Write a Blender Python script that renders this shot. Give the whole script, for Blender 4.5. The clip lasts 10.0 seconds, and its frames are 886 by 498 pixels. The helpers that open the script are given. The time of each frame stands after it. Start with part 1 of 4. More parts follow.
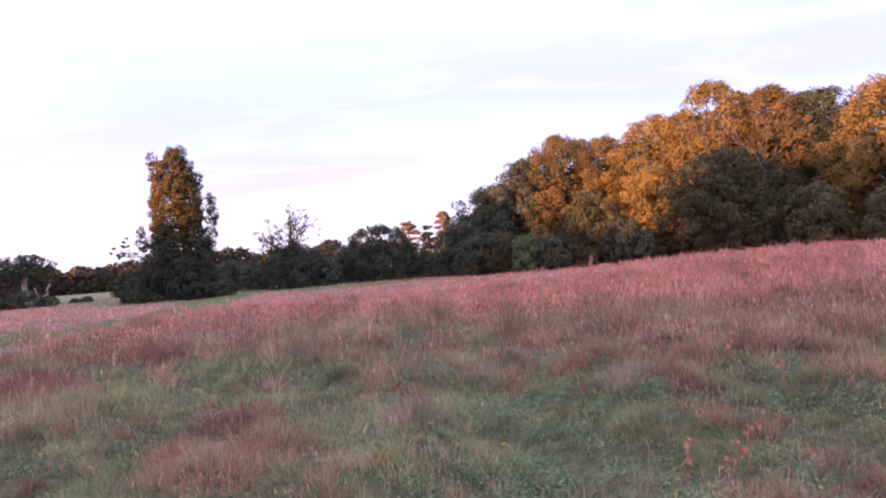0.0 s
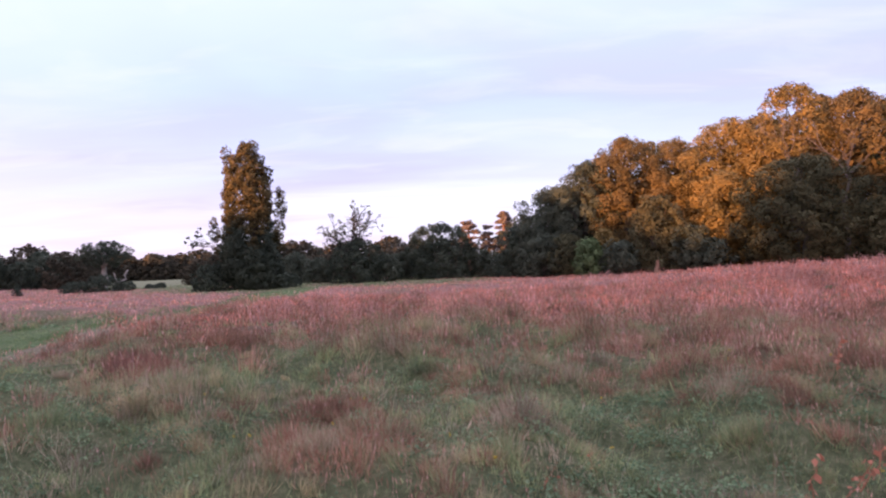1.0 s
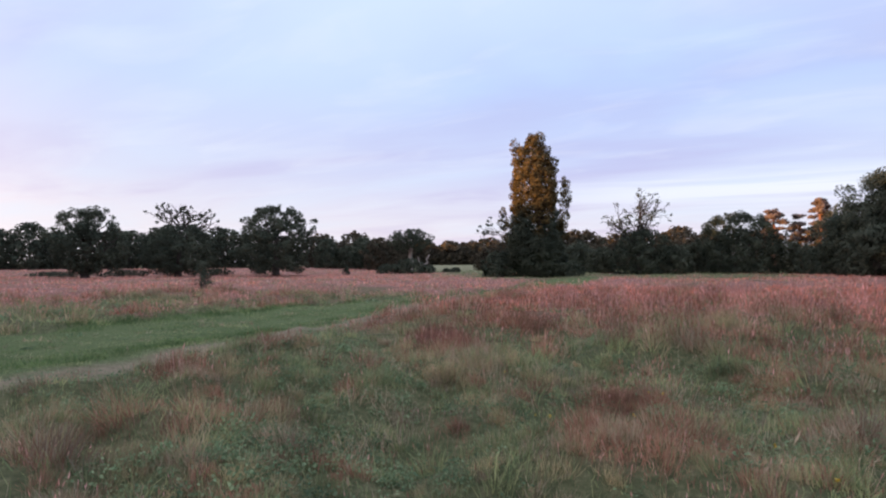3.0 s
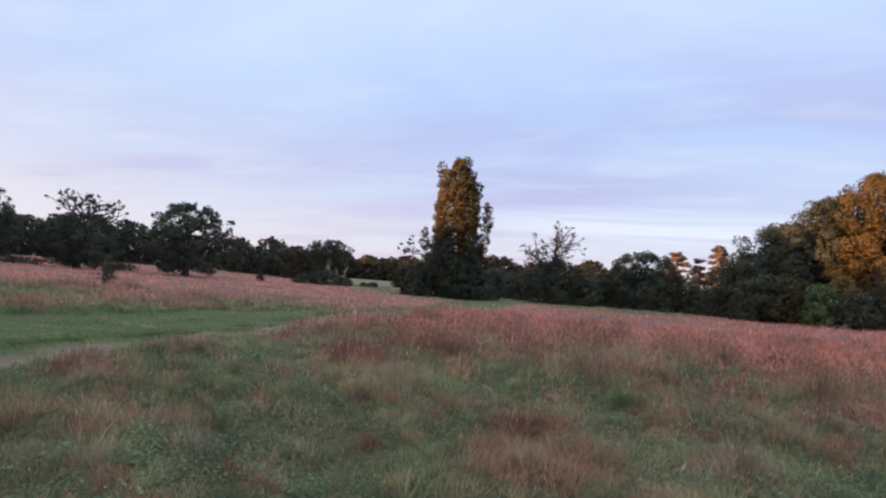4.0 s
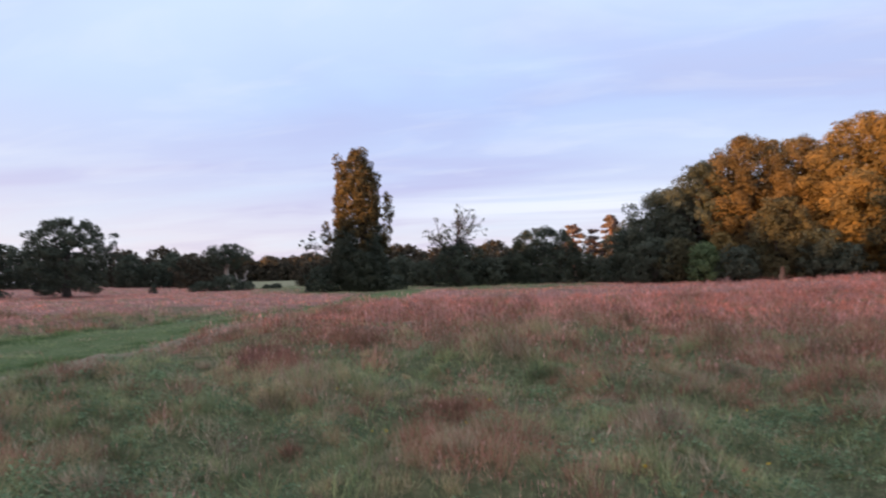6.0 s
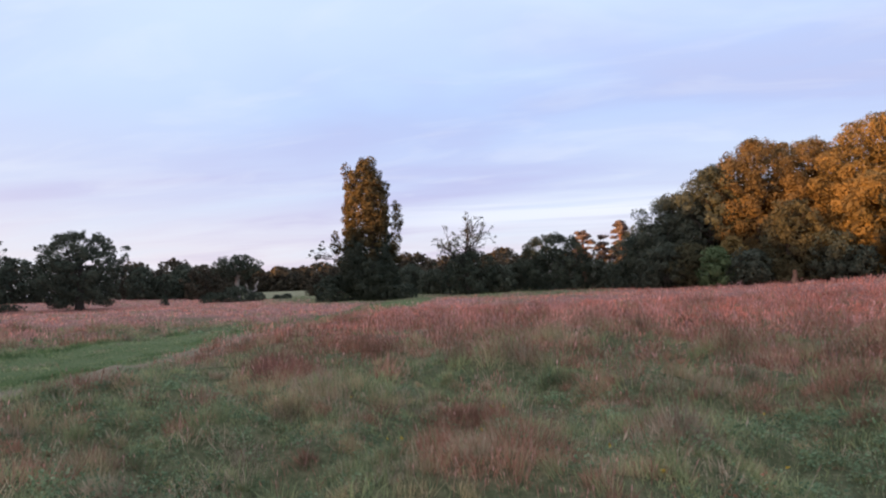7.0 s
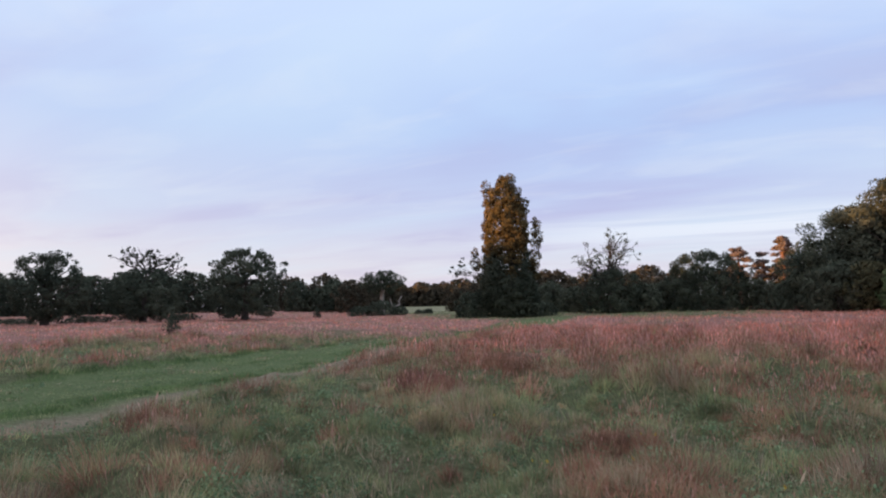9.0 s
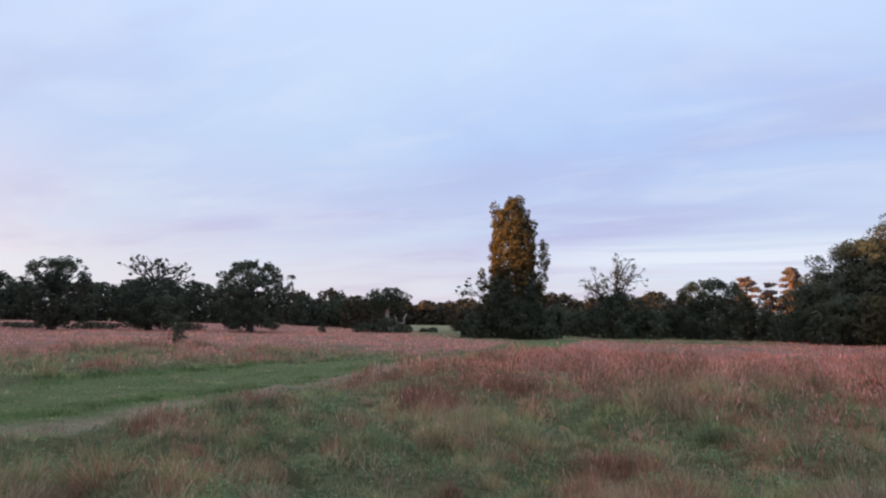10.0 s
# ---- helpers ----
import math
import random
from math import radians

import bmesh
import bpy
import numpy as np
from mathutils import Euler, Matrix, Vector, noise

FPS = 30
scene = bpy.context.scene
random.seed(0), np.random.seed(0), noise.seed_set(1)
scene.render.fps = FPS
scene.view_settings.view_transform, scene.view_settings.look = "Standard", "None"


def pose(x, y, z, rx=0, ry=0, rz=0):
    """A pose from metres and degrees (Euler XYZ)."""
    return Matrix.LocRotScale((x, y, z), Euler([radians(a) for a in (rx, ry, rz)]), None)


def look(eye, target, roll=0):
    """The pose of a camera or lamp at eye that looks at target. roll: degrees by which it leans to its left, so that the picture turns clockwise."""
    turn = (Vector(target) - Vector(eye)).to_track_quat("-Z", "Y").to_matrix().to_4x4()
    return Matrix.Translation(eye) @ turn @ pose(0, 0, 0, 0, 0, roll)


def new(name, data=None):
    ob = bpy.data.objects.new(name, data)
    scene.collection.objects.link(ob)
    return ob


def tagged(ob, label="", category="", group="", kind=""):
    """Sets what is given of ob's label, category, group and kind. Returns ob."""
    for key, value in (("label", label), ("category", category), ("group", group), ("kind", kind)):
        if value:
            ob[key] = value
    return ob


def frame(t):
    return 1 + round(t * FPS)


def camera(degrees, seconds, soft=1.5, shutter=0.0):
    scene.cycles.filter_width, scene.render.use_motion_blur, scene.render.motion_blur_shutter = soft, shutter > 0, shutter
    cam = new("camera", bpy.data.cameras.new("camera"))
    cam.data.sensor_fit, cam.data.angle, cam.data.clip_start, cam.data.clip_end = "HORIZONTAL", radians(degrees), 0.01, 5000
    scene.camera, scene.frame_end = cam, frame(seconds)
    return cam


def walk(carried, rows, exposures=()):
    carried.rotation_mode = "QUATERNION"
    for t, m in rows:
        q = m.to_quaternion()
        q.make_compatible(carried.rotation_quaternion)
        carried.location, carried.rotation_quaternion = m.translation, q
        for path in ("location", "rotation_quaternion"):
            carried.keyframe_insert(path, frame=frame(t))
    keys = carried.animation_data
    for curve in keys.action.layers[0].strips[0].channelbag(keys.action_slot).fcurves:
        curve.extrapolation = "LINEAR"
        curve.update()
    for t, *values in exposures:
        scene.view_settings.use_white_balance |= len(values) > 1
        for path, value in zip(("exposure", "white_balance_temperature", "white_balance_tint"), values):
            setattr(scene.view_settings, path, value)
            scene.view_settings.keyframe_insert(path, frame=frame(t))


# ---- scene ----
cam = camera(70.4, 10.0, 2.1, 0.3)
PATH = [
    (0.0, pose(0.032, 0.005, 1.606, 91.43, 4.22, 0.00)),
    (0.5, pose(-0.136, -0.060, 1.620, 91.54, 3.38, 1.47)),
    (1.0, pose(-0.422, -0.010, 1.611, 91.66, 2.08, 5.16)),
    (1.5, pose(-0.541, 0.036, 1.583, 90.93, -0.03, 7.76)),
    (2.0, pose(-0.445, -0.181, 1.631, 89.49, -2.68, 16.65)),
    (2.5, pose(-0.457, 0.026, 1.621, 90.24, -0.19, 28.02)),
    (2.7, pose(-0.605, 0.029, 1.571, 90.53, 0.56, 30.92)),
    (3.8, pose(-0.619, -0.213, 1.625, 93.10, -2.92, 24.80)),
    (4.0, pose(-0.609, -0.218, 1.606, 93.09, -4.40, 22.91)),
    (4.5, pose(-0.605, -0.060, 1.629, 93.41, -3.14, 19.41)),
    (5.0, pose(-0.617, 0.008, 1.605, 93.33, 0.65, 20.17)),
    (5.5, pose(-0.720, -0.015, 1.587, 92.90, 2.18, 18.97)),
    (6.0, pose(-0.725, -0.016, 1.584, 92.32, 1.39, 14.38)),
    (6.2, pose(-0.729, 0.017, 1.573, 91.68, 0.57, 11.97)),
    (7.3, pose(-0.787, -0.051, 1.573, 93.41, 2.51, 15.98)),
    (7.5, pose(-0.814, -0.025, 1.578, 93.20, 2.93, 15.05)),
    (8.0, pose(-0.773, -0.137, 1.581, 93.91, 1.84, 22.48)),
    (8.5, pose(-0.803, -0.057, 1.564, 94.05, 1.76, 27.03)),
    (9.0, pose(-0.832, 0.009, 1.579, 94.98, 1.11, 27.81)),
    (9.5, pose(-0.834, 0.045, 1.564, 95.76, -0.02, 26.44)),
    (10.0, pose(-0.791, -0.108, 1.563, 96.72, -1.01, 28.25)),
]
walk(cam, PATH, exposures=[(0.0, 1.38, 6380, 31), (0.5, 1.26, 6360, 29), (1.0, 1.13, 6360, 24), (1.5, 1.13, 6360, 23), (2.0, 1.11, 6420, 19), (2.5, 0.95, 6500, 12), (4.0, 0.71, 6400, 9), (6.0, 0.78, 6450, 9), (8.0, 0.77, 6500, 8), (9.0, 0.66, 6450, 7), (10.0, 0.64, 6450, 7)])

# ---- light: low evening sun from the left and behind, thin streaky cloud ----
SUN_AZ, SUN_EL = 142.0, 3.5          # degrees to the left of +y, degrees above the horizon
SUN_WAY = Vector((-math.sin(radians(SUN_AZ)) * math.cos(radians(SUN_EL)),
                  math.cos(radians(SUN_AZ)) * math.cos(radians(SUN_EL)), math.sin(radians(SUN_EL))))
sun_data = bpy.data.lights.new("sun", "SUN")
sun_data.energy, sun_data.angle, sun_data.color = 5.0, radians(0.6), (1.0, 0.48, 0.17)
sun = new("sun", sun_data)
sun.matrix_world = look(SUN_WAY * 100, (0, 0, 0))


def link(tree, a, b):
    tree.links.new(a, b)


def node(tree, kind, **values):
    n = tree.nodes.new(kind)
    for key, value in values.items():
        n.inputs[key].default_value = value
    return n


def maths(tree, op, a, b=None, c=None):
    n = tree.nodes.new("ShaderNodeMath")
    n.operation = op
    for k, v in enumerate((a, b, c)):
        if v is None:
            continue
        if isinstance(v, (int, float)):
            n.inputs[k].default_value = v
        else:
            link(tree, v, n.inputs[k])
    return n.outputs[0]


def ramp(tree, source, stops):
    n = tree.nodes.new("ShaderNodeValToRGB")
    e = n.color_ramp.elements
    while len(e) < len(stops):
        e.new(0.5)
    for item, (at, colour) in zip(e, stops):
        item.position, item.color = at, (*colour, 1)
    link(tree, source, n.inputs[0])
    return n.outputs[0]


def blend(tree, fac, a, b, mode="MIX"):
    n = tree.nodes.new("ShaderNodeMix")
    n.data_type, n.blend_type = "RGBA", mode
    for k, v in ((0, fac), (6, a), (7, b)):
        if isinstance(v, (int, float)):
            n.inputs[k].default_value = v
        elif isinstance(v, tuple):
            n.inputs[k].default_value = (*v, 1)
        else:
            link(tree, v, n.inputs[k])
    return n.outputs[2]


def make_world():
    world = bpy.data.worlds.new("sky")
    world.use_nodes = True
    t = world.node_tree
    t.nodes.clear()
    sky = t.nodes.new("ShaderNodeTexSky")
    sky.sky_type, sky.sun_disc = "NISHITA", False
    sky.sun_elevation, sky.sun_rotation = radians(SUN_EL), radians(-SUN_AZ)
    way = t.nodes.new("ShaderNodeTexCoord").outputs["Generated"]
    sep = t.nodes.new("ShaderNodeSeparateXYZ")
    link(t, way, sep.inputs[0])
    x, y, z = sep.outputs
    up = maths(t, "MAXIMUM", z, 0.0)
    # clouds lie on a flat layer: the way is thrown onto a plane
    fall = maths(t, "DIVIDE", 1.0, maths(t, "ADD", up, 0.10))
    flat = t.nodes.new("ShaderNodeCombineXYZ")
    link(t, maths(t, "MULTIPLY", x, fall), flat.inputs[0])
    link(t, maths(t, "MULTIPLY", y, fall), flat.inputs[1])
    turn = t.nodes.new("ShaderNodeMapping")
    turn.inputs["Rotation"].default_value = (0, 0, radians(-24))
    turn.inputs["Scale"].default_value = (0.45, 1.0, 1.0)
    link(t, flat.outputs[0], turn.inputs[0])
    big = node(t, "ShaderNodeTexNoise", Scale=0.75, Detail=5.0, Roughness=0.5, Distortion=0.4)
    fine = node(t, "ShaderNodeTexNoise", Scale=2.6, Detail=6.0, Roughness=0.55, Distortion=0.6)
    link(t, turn.outputs[0], big.inputs["Vector"])
    link(t, turn.outputs[0], fine.inputs["Vector"])
    # base colour by height: pale rose at the horizon, lavender, then blue
    base = ramp(t, up, [(0.0, (0.88, 0.74, 0.80)), (0.07, (0.76, 0.73, 0.88)), (0.14, (0.56, 0.59, 0.89)),
                        (0.27, (0.49, 0.635, 1.0)), (0.55, (0.72, 0.84, 1.15)), (1.0, (1.6, 1.65, 1.85))])
    # towards the sun the horizon is warmer and paler
    side = maths(t, "ADD", maths(t, "MULTIPLY", x, SUN_WAY.x), maths(t, "MULTIPLY", y, SUN_WAY.y))
    near_sun = maths(t, "MULTIPLY", maths(t, "MAXIMUM", maths(t, "MULTIPLY_ADD", side, 0.8, 0.46), 0.0),
                     maths(t, "POWER", maths(t, "SUBTRACT", 1.0, up), 4.0))
    base = blend(t, maths(t, "MINIMUM", near_sun, 0.85), base, (1.0, 0.86, 0.85))
    glow = maths(t, "MULTIPLY", maths(t, "POWER", maths(t, "MAXIMUM", side, 0.0), 2.0), maths(t, "POWER", maths(t, "SUBTRACT", 1.0, up), 3.0))
    base = blend(t, glow, base, (3.4, 2.2, 1.7))
    lit = ramp(t, big.outputs["Fac"], [(0.40, (0, 0, 0)), (0.68, (1, 1, 1))])
    grey = ramp(t, big.outputs["Fac"], [(0.30, (1, 1, 1)), (0.48, (0, 0, 0))])
    wisp = ramp(t, fine.outputs["Fac"], [(0.50, (0, 0, 0)), (0.75, (1, 1, 1))])
    base = blend(t, maths(t, "MULTIPLY", grey, 0.6), base, (0.56, 0.56, 0.82))
    base = blend(t, maths(t, "MULTIPLY", lit, 0.55), base, (0.75, 0.90, 1.05))
    base = blend(t, maths(t, "MULTIPLY", wisp, 0.34), base, (0.86, 0.90, 1.0))
    # thin bright bank low in the sky, drawn out along the horizon
    low = maths(t, "POWER", 2.718, maths(t, "MULTIPLY", maths(t, "POWER", maths(t, "DIVIDE", maths(t, "SUBTRACT", z, 0.102), 0.022), 2.0), -1.0))
    far_side = maths(t, "MULTIPLY", low, ramp(t, maths(t, "MULTIPLY_ADD", x, 0.5, 0.5), [(0.28, (0, 0, 0)), (0.40, (0.75, 0.75, 0.75)), (0.62, (1, 1, 1))]))
    bank = node(t, "ShaderNodeTexNoise", Scale=3.0, Detail=4.0, Roughness=0.55)
    drawn = t.nodes.new("ShaderNodeMapping")
    drawn.inputs["Scale"].default_value = (0.8, 0.8, 40.0)
    link(t, way, drawn.inputs[0])
    link(t, drawn.outputs[0], bank.inputs["Vector"])
    base = blend(t, maths(t, "MULTIPLY", far_side, ramp(t, bank.outputs["Fac"], [(0.42, (0.12, 0.12, 0.12)), (0.62, (0.95, 0.95, 0.95))])), base, (0.90, 0.93, 1.06))
    soft = t.nodes.new("ShaderNodeVectorMath")
    soft.operation = "SCALE"
    link(t, sky.outputs[0], soft.inputs[0])
    soft.inputs["Scale"].default_value = 0.10
    whole = blend(t, 0.92, soft.outputs[0], base)
    out, bg = t.nodes.new("ShaderNodeOutputWorld"), node(t, "ShaderNodeBackground", Strength=0.64)
    link(t, whole, bg.inputs[0])
    link(t, bg.outputs[0], out.inputs[0])
    scene.world = world


make_world()


# ---- materials ----
def fresh(name):
    m = bpy.data.materials.new(name)
    m.use_nodes = True
    t = m.node_tree
    t.nodes.clear()
    return m, t, t.nodes.new("ShaderNodeOutputMaterial")


def leaf_material(name, dark, mid, light, thin=0.25, patch=0.25, low=0.62, high=1.3, even=0.5):
    """Foliage: each leaf of its own colour, patches over the crown, some light shining through. even: how alike the leaves are."""
    m, t, out = fresh(name)
    dark, light = (tuple(a + (b - a) * even for a, b in zip(c, mid)) for c in (dark, light))
    geo = t.nodes.new("ShaderNodeNewGeometry")
    col = ramp(t, geo.outputs["Random Per Island"], [(0.0, dark), (0.5, mid), (1.0, light)])
    co = t.nodes.new("ShaderNodeTexCoord").outputs["Object"]
    n = node(t, "ShaderNodeTexNoise", Scale=patch, Detail=3.0)
    link(t, co, n.inputs["Vector"])
    tone = ramp(t, n.outputs["Fac"], [(0.3, (low, low * 1.05, low)), (0.7, (high, high * 0.94, high * 0.84))])
    col = blend(t, 1.0, col, tone, "MULTIPLY")
    p = node(t, "ShaderNodeBsdfPrincipled", Roughness=0.75)
    p.inputs["Specular IOR Level"].default_value = 0.12
    link(t, col, p.inputs["Base Color"])
    tr = t.nodes.new("ShaderNodeBsdfTranslucent")
    link(t, col, tr.inputs["Color"])
    mix = node(t, "ShaderNodeMixShader", Fac=thin)
    link(t, p.outputs[0], mix.inputs[1])
    link(t, tr.outputs[0], mix.inputs[2])
    link(t, mix.outputs[0], out.inputs[0])
    return m


def bark_material(name, a, b, scale=3.0):
    m, t, out = fresh(name)
    co = t.nodes.new("ShaderNodeTexCoord").outputs["Object"]
    mp = t.nodes.new("ShaderNodeMapping")
    mp.inputs["Scale"].default_value = (1, 1, 0.25)
    link(t, co, mp.inputs[0])
    n = node(t, "ShaderNodeTexNoise", Scale=scale, Detail=8.0, Roughness=0.65)
    link(t, mp.outputs[0], n.inputs["Vector"])
    col = ramp(t, n.outputs["Fac"], [(0.3, a), (0.7, b)])
    p = node(t, "ShaderNodeBsdfPrincipled", Roughness=0.9)
    link(t, col, p.inputs["Base Color"])
    bump = node(t, "ShaderNodeBump", Strength=0.7, Distance=0.05)
    link(t, n.outputs["Fac"], bump.inputs["Height"])
    link(t, bump.outputs[0], p.inputs["Normal"])
    link(t, p.outputs[0], out.inputs[0])
    return m


# Oak, thicket and far leaves are bluer, with distance haze mixed into the colour.
LEAF_OAK = leaf_material("oak_leaf_dark", (0.04218, 0.057, 0.04742), (0.07752, 0.09576, 0.07558), (0.1254, 0.1391, 0.1052))
# Reddened to carry the low sun on the upper ivy.
LEAF_IVY_SUNLIT = leaf_material("sunlit_ivy_leaf", (0.03348, 0.038, 0.022), (0.1097, 0.088, 0.045), (0.2232, 0.16, 0.075), 0.1, 0.55, 0.5, 1.5)
# Turning leaves, lightened further to carry evening sun beyond the lamp's strength.
LEAF_GOLD = leaf_material("sunlit_turning_leaf_gold", (0.1711, 0.1327, 0.05883), (0.2979, 0.2099, 0.08626), (0.4438, 0.2948, 0.1203), 0.38)
LEAF_RUST = leaf_material("sunlit_turning_leaf_rust", (0.1195, 0.09351, 0.0511), (0.2008, 0.145, 0.07301), (0.2932, 0.2079, 0.1047), 0.38)
LEAF_OLIVE = leaf_material("olive_leaf", (0.0543, 0.0602, 0.0378), (0.1038, 0.1003, 0.0602), (0.1652, 0.1463, 0.0838))
LEAF_THICKET = leaf_material("thicket_leaf", (0.0552, 0.07006, 0.05695), (0.09775, 0.113, 0.08859), (0.1495, 0.1638, 0.1266))
LEAF_GREEN = leaf_material("fresh_green_leaf", (0.0828, 0.1228, 0.06325), (0.1357, 0.193, 0.09775), (0.207, 0.2691, 0.1437))
LEAF_GREY = leaf_material("grey_willow_leaf", (0.077, 0.077, 0.0448), (0.1334, 0.123, 0.0725), (0.1966, 0.1748, 0.1046))
LEAF_FAR = leaf_material("hazed_far_wood_leaf", (0.0473, 0.046, 0.03802), (0.0836, 0.07517, 0.05773), (0.1342, 0.1021, 0.07744))
# Needles tinted pink-tan, with the low sun's glow put into the colour.
LEAF_PINE = leaf_material("sunlit_pine_needles", (0.143, 0.1243, 0.1228), (0.242, 0.1945, 0.1877), (0.341, 0.2701, 0.2743))
BARK = bark_material("oak_bark", (0.030, 0.026, 0.022), (0.085, 0.072, 0.06))
BARK_PALE = bark_material("bleached_dead_wood", (0.20, 0.17, 0.15), (0.38, 0.33, 0.30))
BARK_PINE = bark_material("red_pine_bark", (0.14, 0.07, 0.045), (0.28, 0.15, 0.10))
BARK_DARK = bark_material("dark_dead_twigs", (0.018, 0.016, 0.016), (0.045, 0.038, 0.036))
BARK_DEAD = bark_material("dead_branch_bark", (0.10, 0.085, 0.08), (0.20, 0.165, 0.155))
GRASS_GREEN = leaf_material("green_grass", (0.1191, 0.1732, 0.0968), (0.2123, 0.2547, 0.1428), (0.3778, 0.3872, 0.2142), 0.4, 1.5, 0.56, 1.72, even=0.15)
GRASS_STRAW = leaf_material("dry_straw", (0.2273, 0.1707, 0.128), (0.3496, 0.2798, 0.2181), (0.4894, 0.4127, 0.3416), 0.4, 1.3, 0.56, 1.72, even=0.15)
GRASS_RED = leaf_material("red_seed_heads", (0.3424, 0.1228, 0.09263), (0.5935, 0.2445, 0.1912), (0.7762, 0.4058, 0.3473), 0.4, 0.8, 0.56, 1.74, even=0.15)
GRASS_MAUVE = leaf_material("bleached_seed_heads", (0.3764, 0.2019, 0.1802), (0.5411, 0.3128, 0.2968), (0.7058, 0.444, 0.4452), 0.4, 0.8, 0.56, 1.74, even=0.15)
GRASS_RUST = leaf_material("rusty_tussock_grass", (0.1759, 0.08979, 0.06846), (0.2991, 0.1583, 0.1207), (0.4397, 0.2651, 0.2094), 0.35, 1.3, 0.56, 1.72, even=0.15)
GRASS_OLIVE = leaf_material("olive_tussock_grass", (0.1883, 0.175, 0.1038), (0.3296, 0.2863, 0.1803), (0.5059, 0.4136, 0.284), 0.35, 1.5, 0.56, 1.72, even=0.15)
HERB = leaf_material("meadow_herb_leaf", (0.08612, 0.1428, 0.08597), (0.1531, 0.2215, 0.1355), (0.2681, 0.3249, 0.2055), 0.35, 1.8, 0.56, 1.72, even=0.45)
GRASS_LUSH = leaf_material("lush_track_grass", (0.080, 0.135, 0.060), (0.125, 0.195, 0.088), (0.200, 0.270, 0.125), 0.35, 1.2, 0.55, 1.5, even=0.2)
GRASS_MAROON = leaf_material("maroon_tussock", (0.165, 0.070, 0.066), (0.270, 0.125, 0.115), (0.380, 0.205, 0.185), 0.3, 2.5, 0.6, 1.5, even=0.1)
GRASS_BROWN = leaf_material("brown_tussock", (0.155, 0.085, 0.062), (0.260, 0.145, 0.108), (0.370, 0.235, 0.180), 0.3, 2.5, 0.6, 1.5, even=0.1)
FLOWER = leaf_material("yellow_petal", (0.45, 0.28, 0.04), (0.62, 0.42, 0.07), (0.7, 0.55, 0.12), 0.2)
DOCK = leaf_material("dry_dock", (0.30, 0.12, 0.08), (0.50, 0.20, 0.14), (0.64, 0.32, 0.24), 0.2, 2.0, even=0.15)


def ground_material():
    m, t, out = fresh("meadow_turf")
    co = t.nodes.new("ShaderNodeTexCoord").outputs["Object"]
    red = t.nodes.new("ShaderNodeAttribute")
    red.attribute_name = "red"
    mown = t.nodes.new("ShaderNodeAttribute")
    mown.attribute_name = "mown"
    a = node(t, "ShaderNodeTexNoise", Scale=9.0, Detail=8.0, Roughness=0.7)
    b = node(t, "ShaderNodeTexNoise", Scale=0.8, Detail=5.0)
    c = node(t, "ShaderNodeTexNoise", Scale=60.0, Detail=4.0)
    for n in (a, b, c):
        link(t, co, n.inputs["Vector"])
    turf = ramp(t, a.outputs["Fac"], [(0.3, (0.060, 0.072, 0.038)), (0.5, (0.125, 0.135, 0.070)), (0.72, (0.24, 0.22, 0.13))])
    heads = ramp(t, a.outputs["Fac"], [(0.3, (0.18, 0.10, 0.08)), (0.5, (0.31, 0.165, 0.14)), (0.72, (0.44, 0.27, 0.235))])
    lawn = ramp(t, a.outputs["Fac"], [(0.34, (0.075, 0.120, 0.050)), (0.5, (0.125, 0.170, 0.072)), (0.68, (0.20, 0.21, 0.11))])
    edge = maths(t, "ADD", red.outputs["Fac"], maths(t, "MULTIPLY_ADD", b.outputs["Fac"], 0.7, -0.35))
    col = blend(t, ramp(t, edge, [(0.25, (0, 0, 0)), (0.75, (1, 1, 1))]), turf, heads)
    strip = maths(t, "ADD", mown.outputs["Fac"], maths(t, "MULTIPLY_ADD", a.outputs["Fac"], 0.5, -0.25))
    col = blend(t, ramp(t, strip, [(0.35, (0, 0, 0)), (0.65, (1, 1, 1))]), col, lawn)
    trodden = t.nodes.new("ShaderNodeAttribute")
    trodden.attribute_name = "worn"
    pale = ramp(t, a.outputs["Fac"], [(0.3, (0.20, 0.165, 0.11)), (0.7, (0.36, 0.30, 0.22))])
    col = blend(t, trodden.outputs["Fac"], col, pale)
    p = node(t, "ShaderNodeBsdfPrincipled", Roughness=0.95)
    p.inputs["Specular IOR Level"].default_value = 0.1
    link(t, col, p.inputs["Base Color"])
    bump = node(t, "ShaderNodeBump", Strength=0.9, Distance=0.06)
    link(t, maths(t, "ADD", c.outputs["Fac"], maths(t, "MULTIPLY", a.outputs["Fac"], 2.0)), bump.inputs["Height"])
    link(t, bump.outputs[0], p.inputs["Normal"])
    link(t, p.outputs[0], out.inputs[0])
    return m


TURF = ground_material()

# ---- ground shape and cover ----
RNG = np.random.default_rng(7)
LATTICE = RNG.random((8, 128, 128))


def vnoise(x, y, size, layer):
    """Smooth noise 0..1 with bumps of that size in metres."""
    u, v = np.asarray(x) / size + 37.3, np.asarray(y) / size + 11.7
    i, j = np.floor(u).astype(int), np.floor(v).astype(int)
    a, b = u - i, v - j
    a, b = a * a * (3 - 2 * a), b * b * (3 - 2 * b)
    g = LATTICE[layer]
    i0, i1, j0, j1 = i % 128, (i + 1) % 128, j % 128, (j + 1) % 128
    return (g[i0, j0] * (1 - a) + g[i1, j0] * a) * (1 - b) + (g[i0, j1] * (1 - a) + g[i1, j1] * a) * b


def step(x, a, b):
    s = np.clip((np.asarray(x) - a) / (b - a), 0, 1)
    return s * s * (3 - 2 * s)


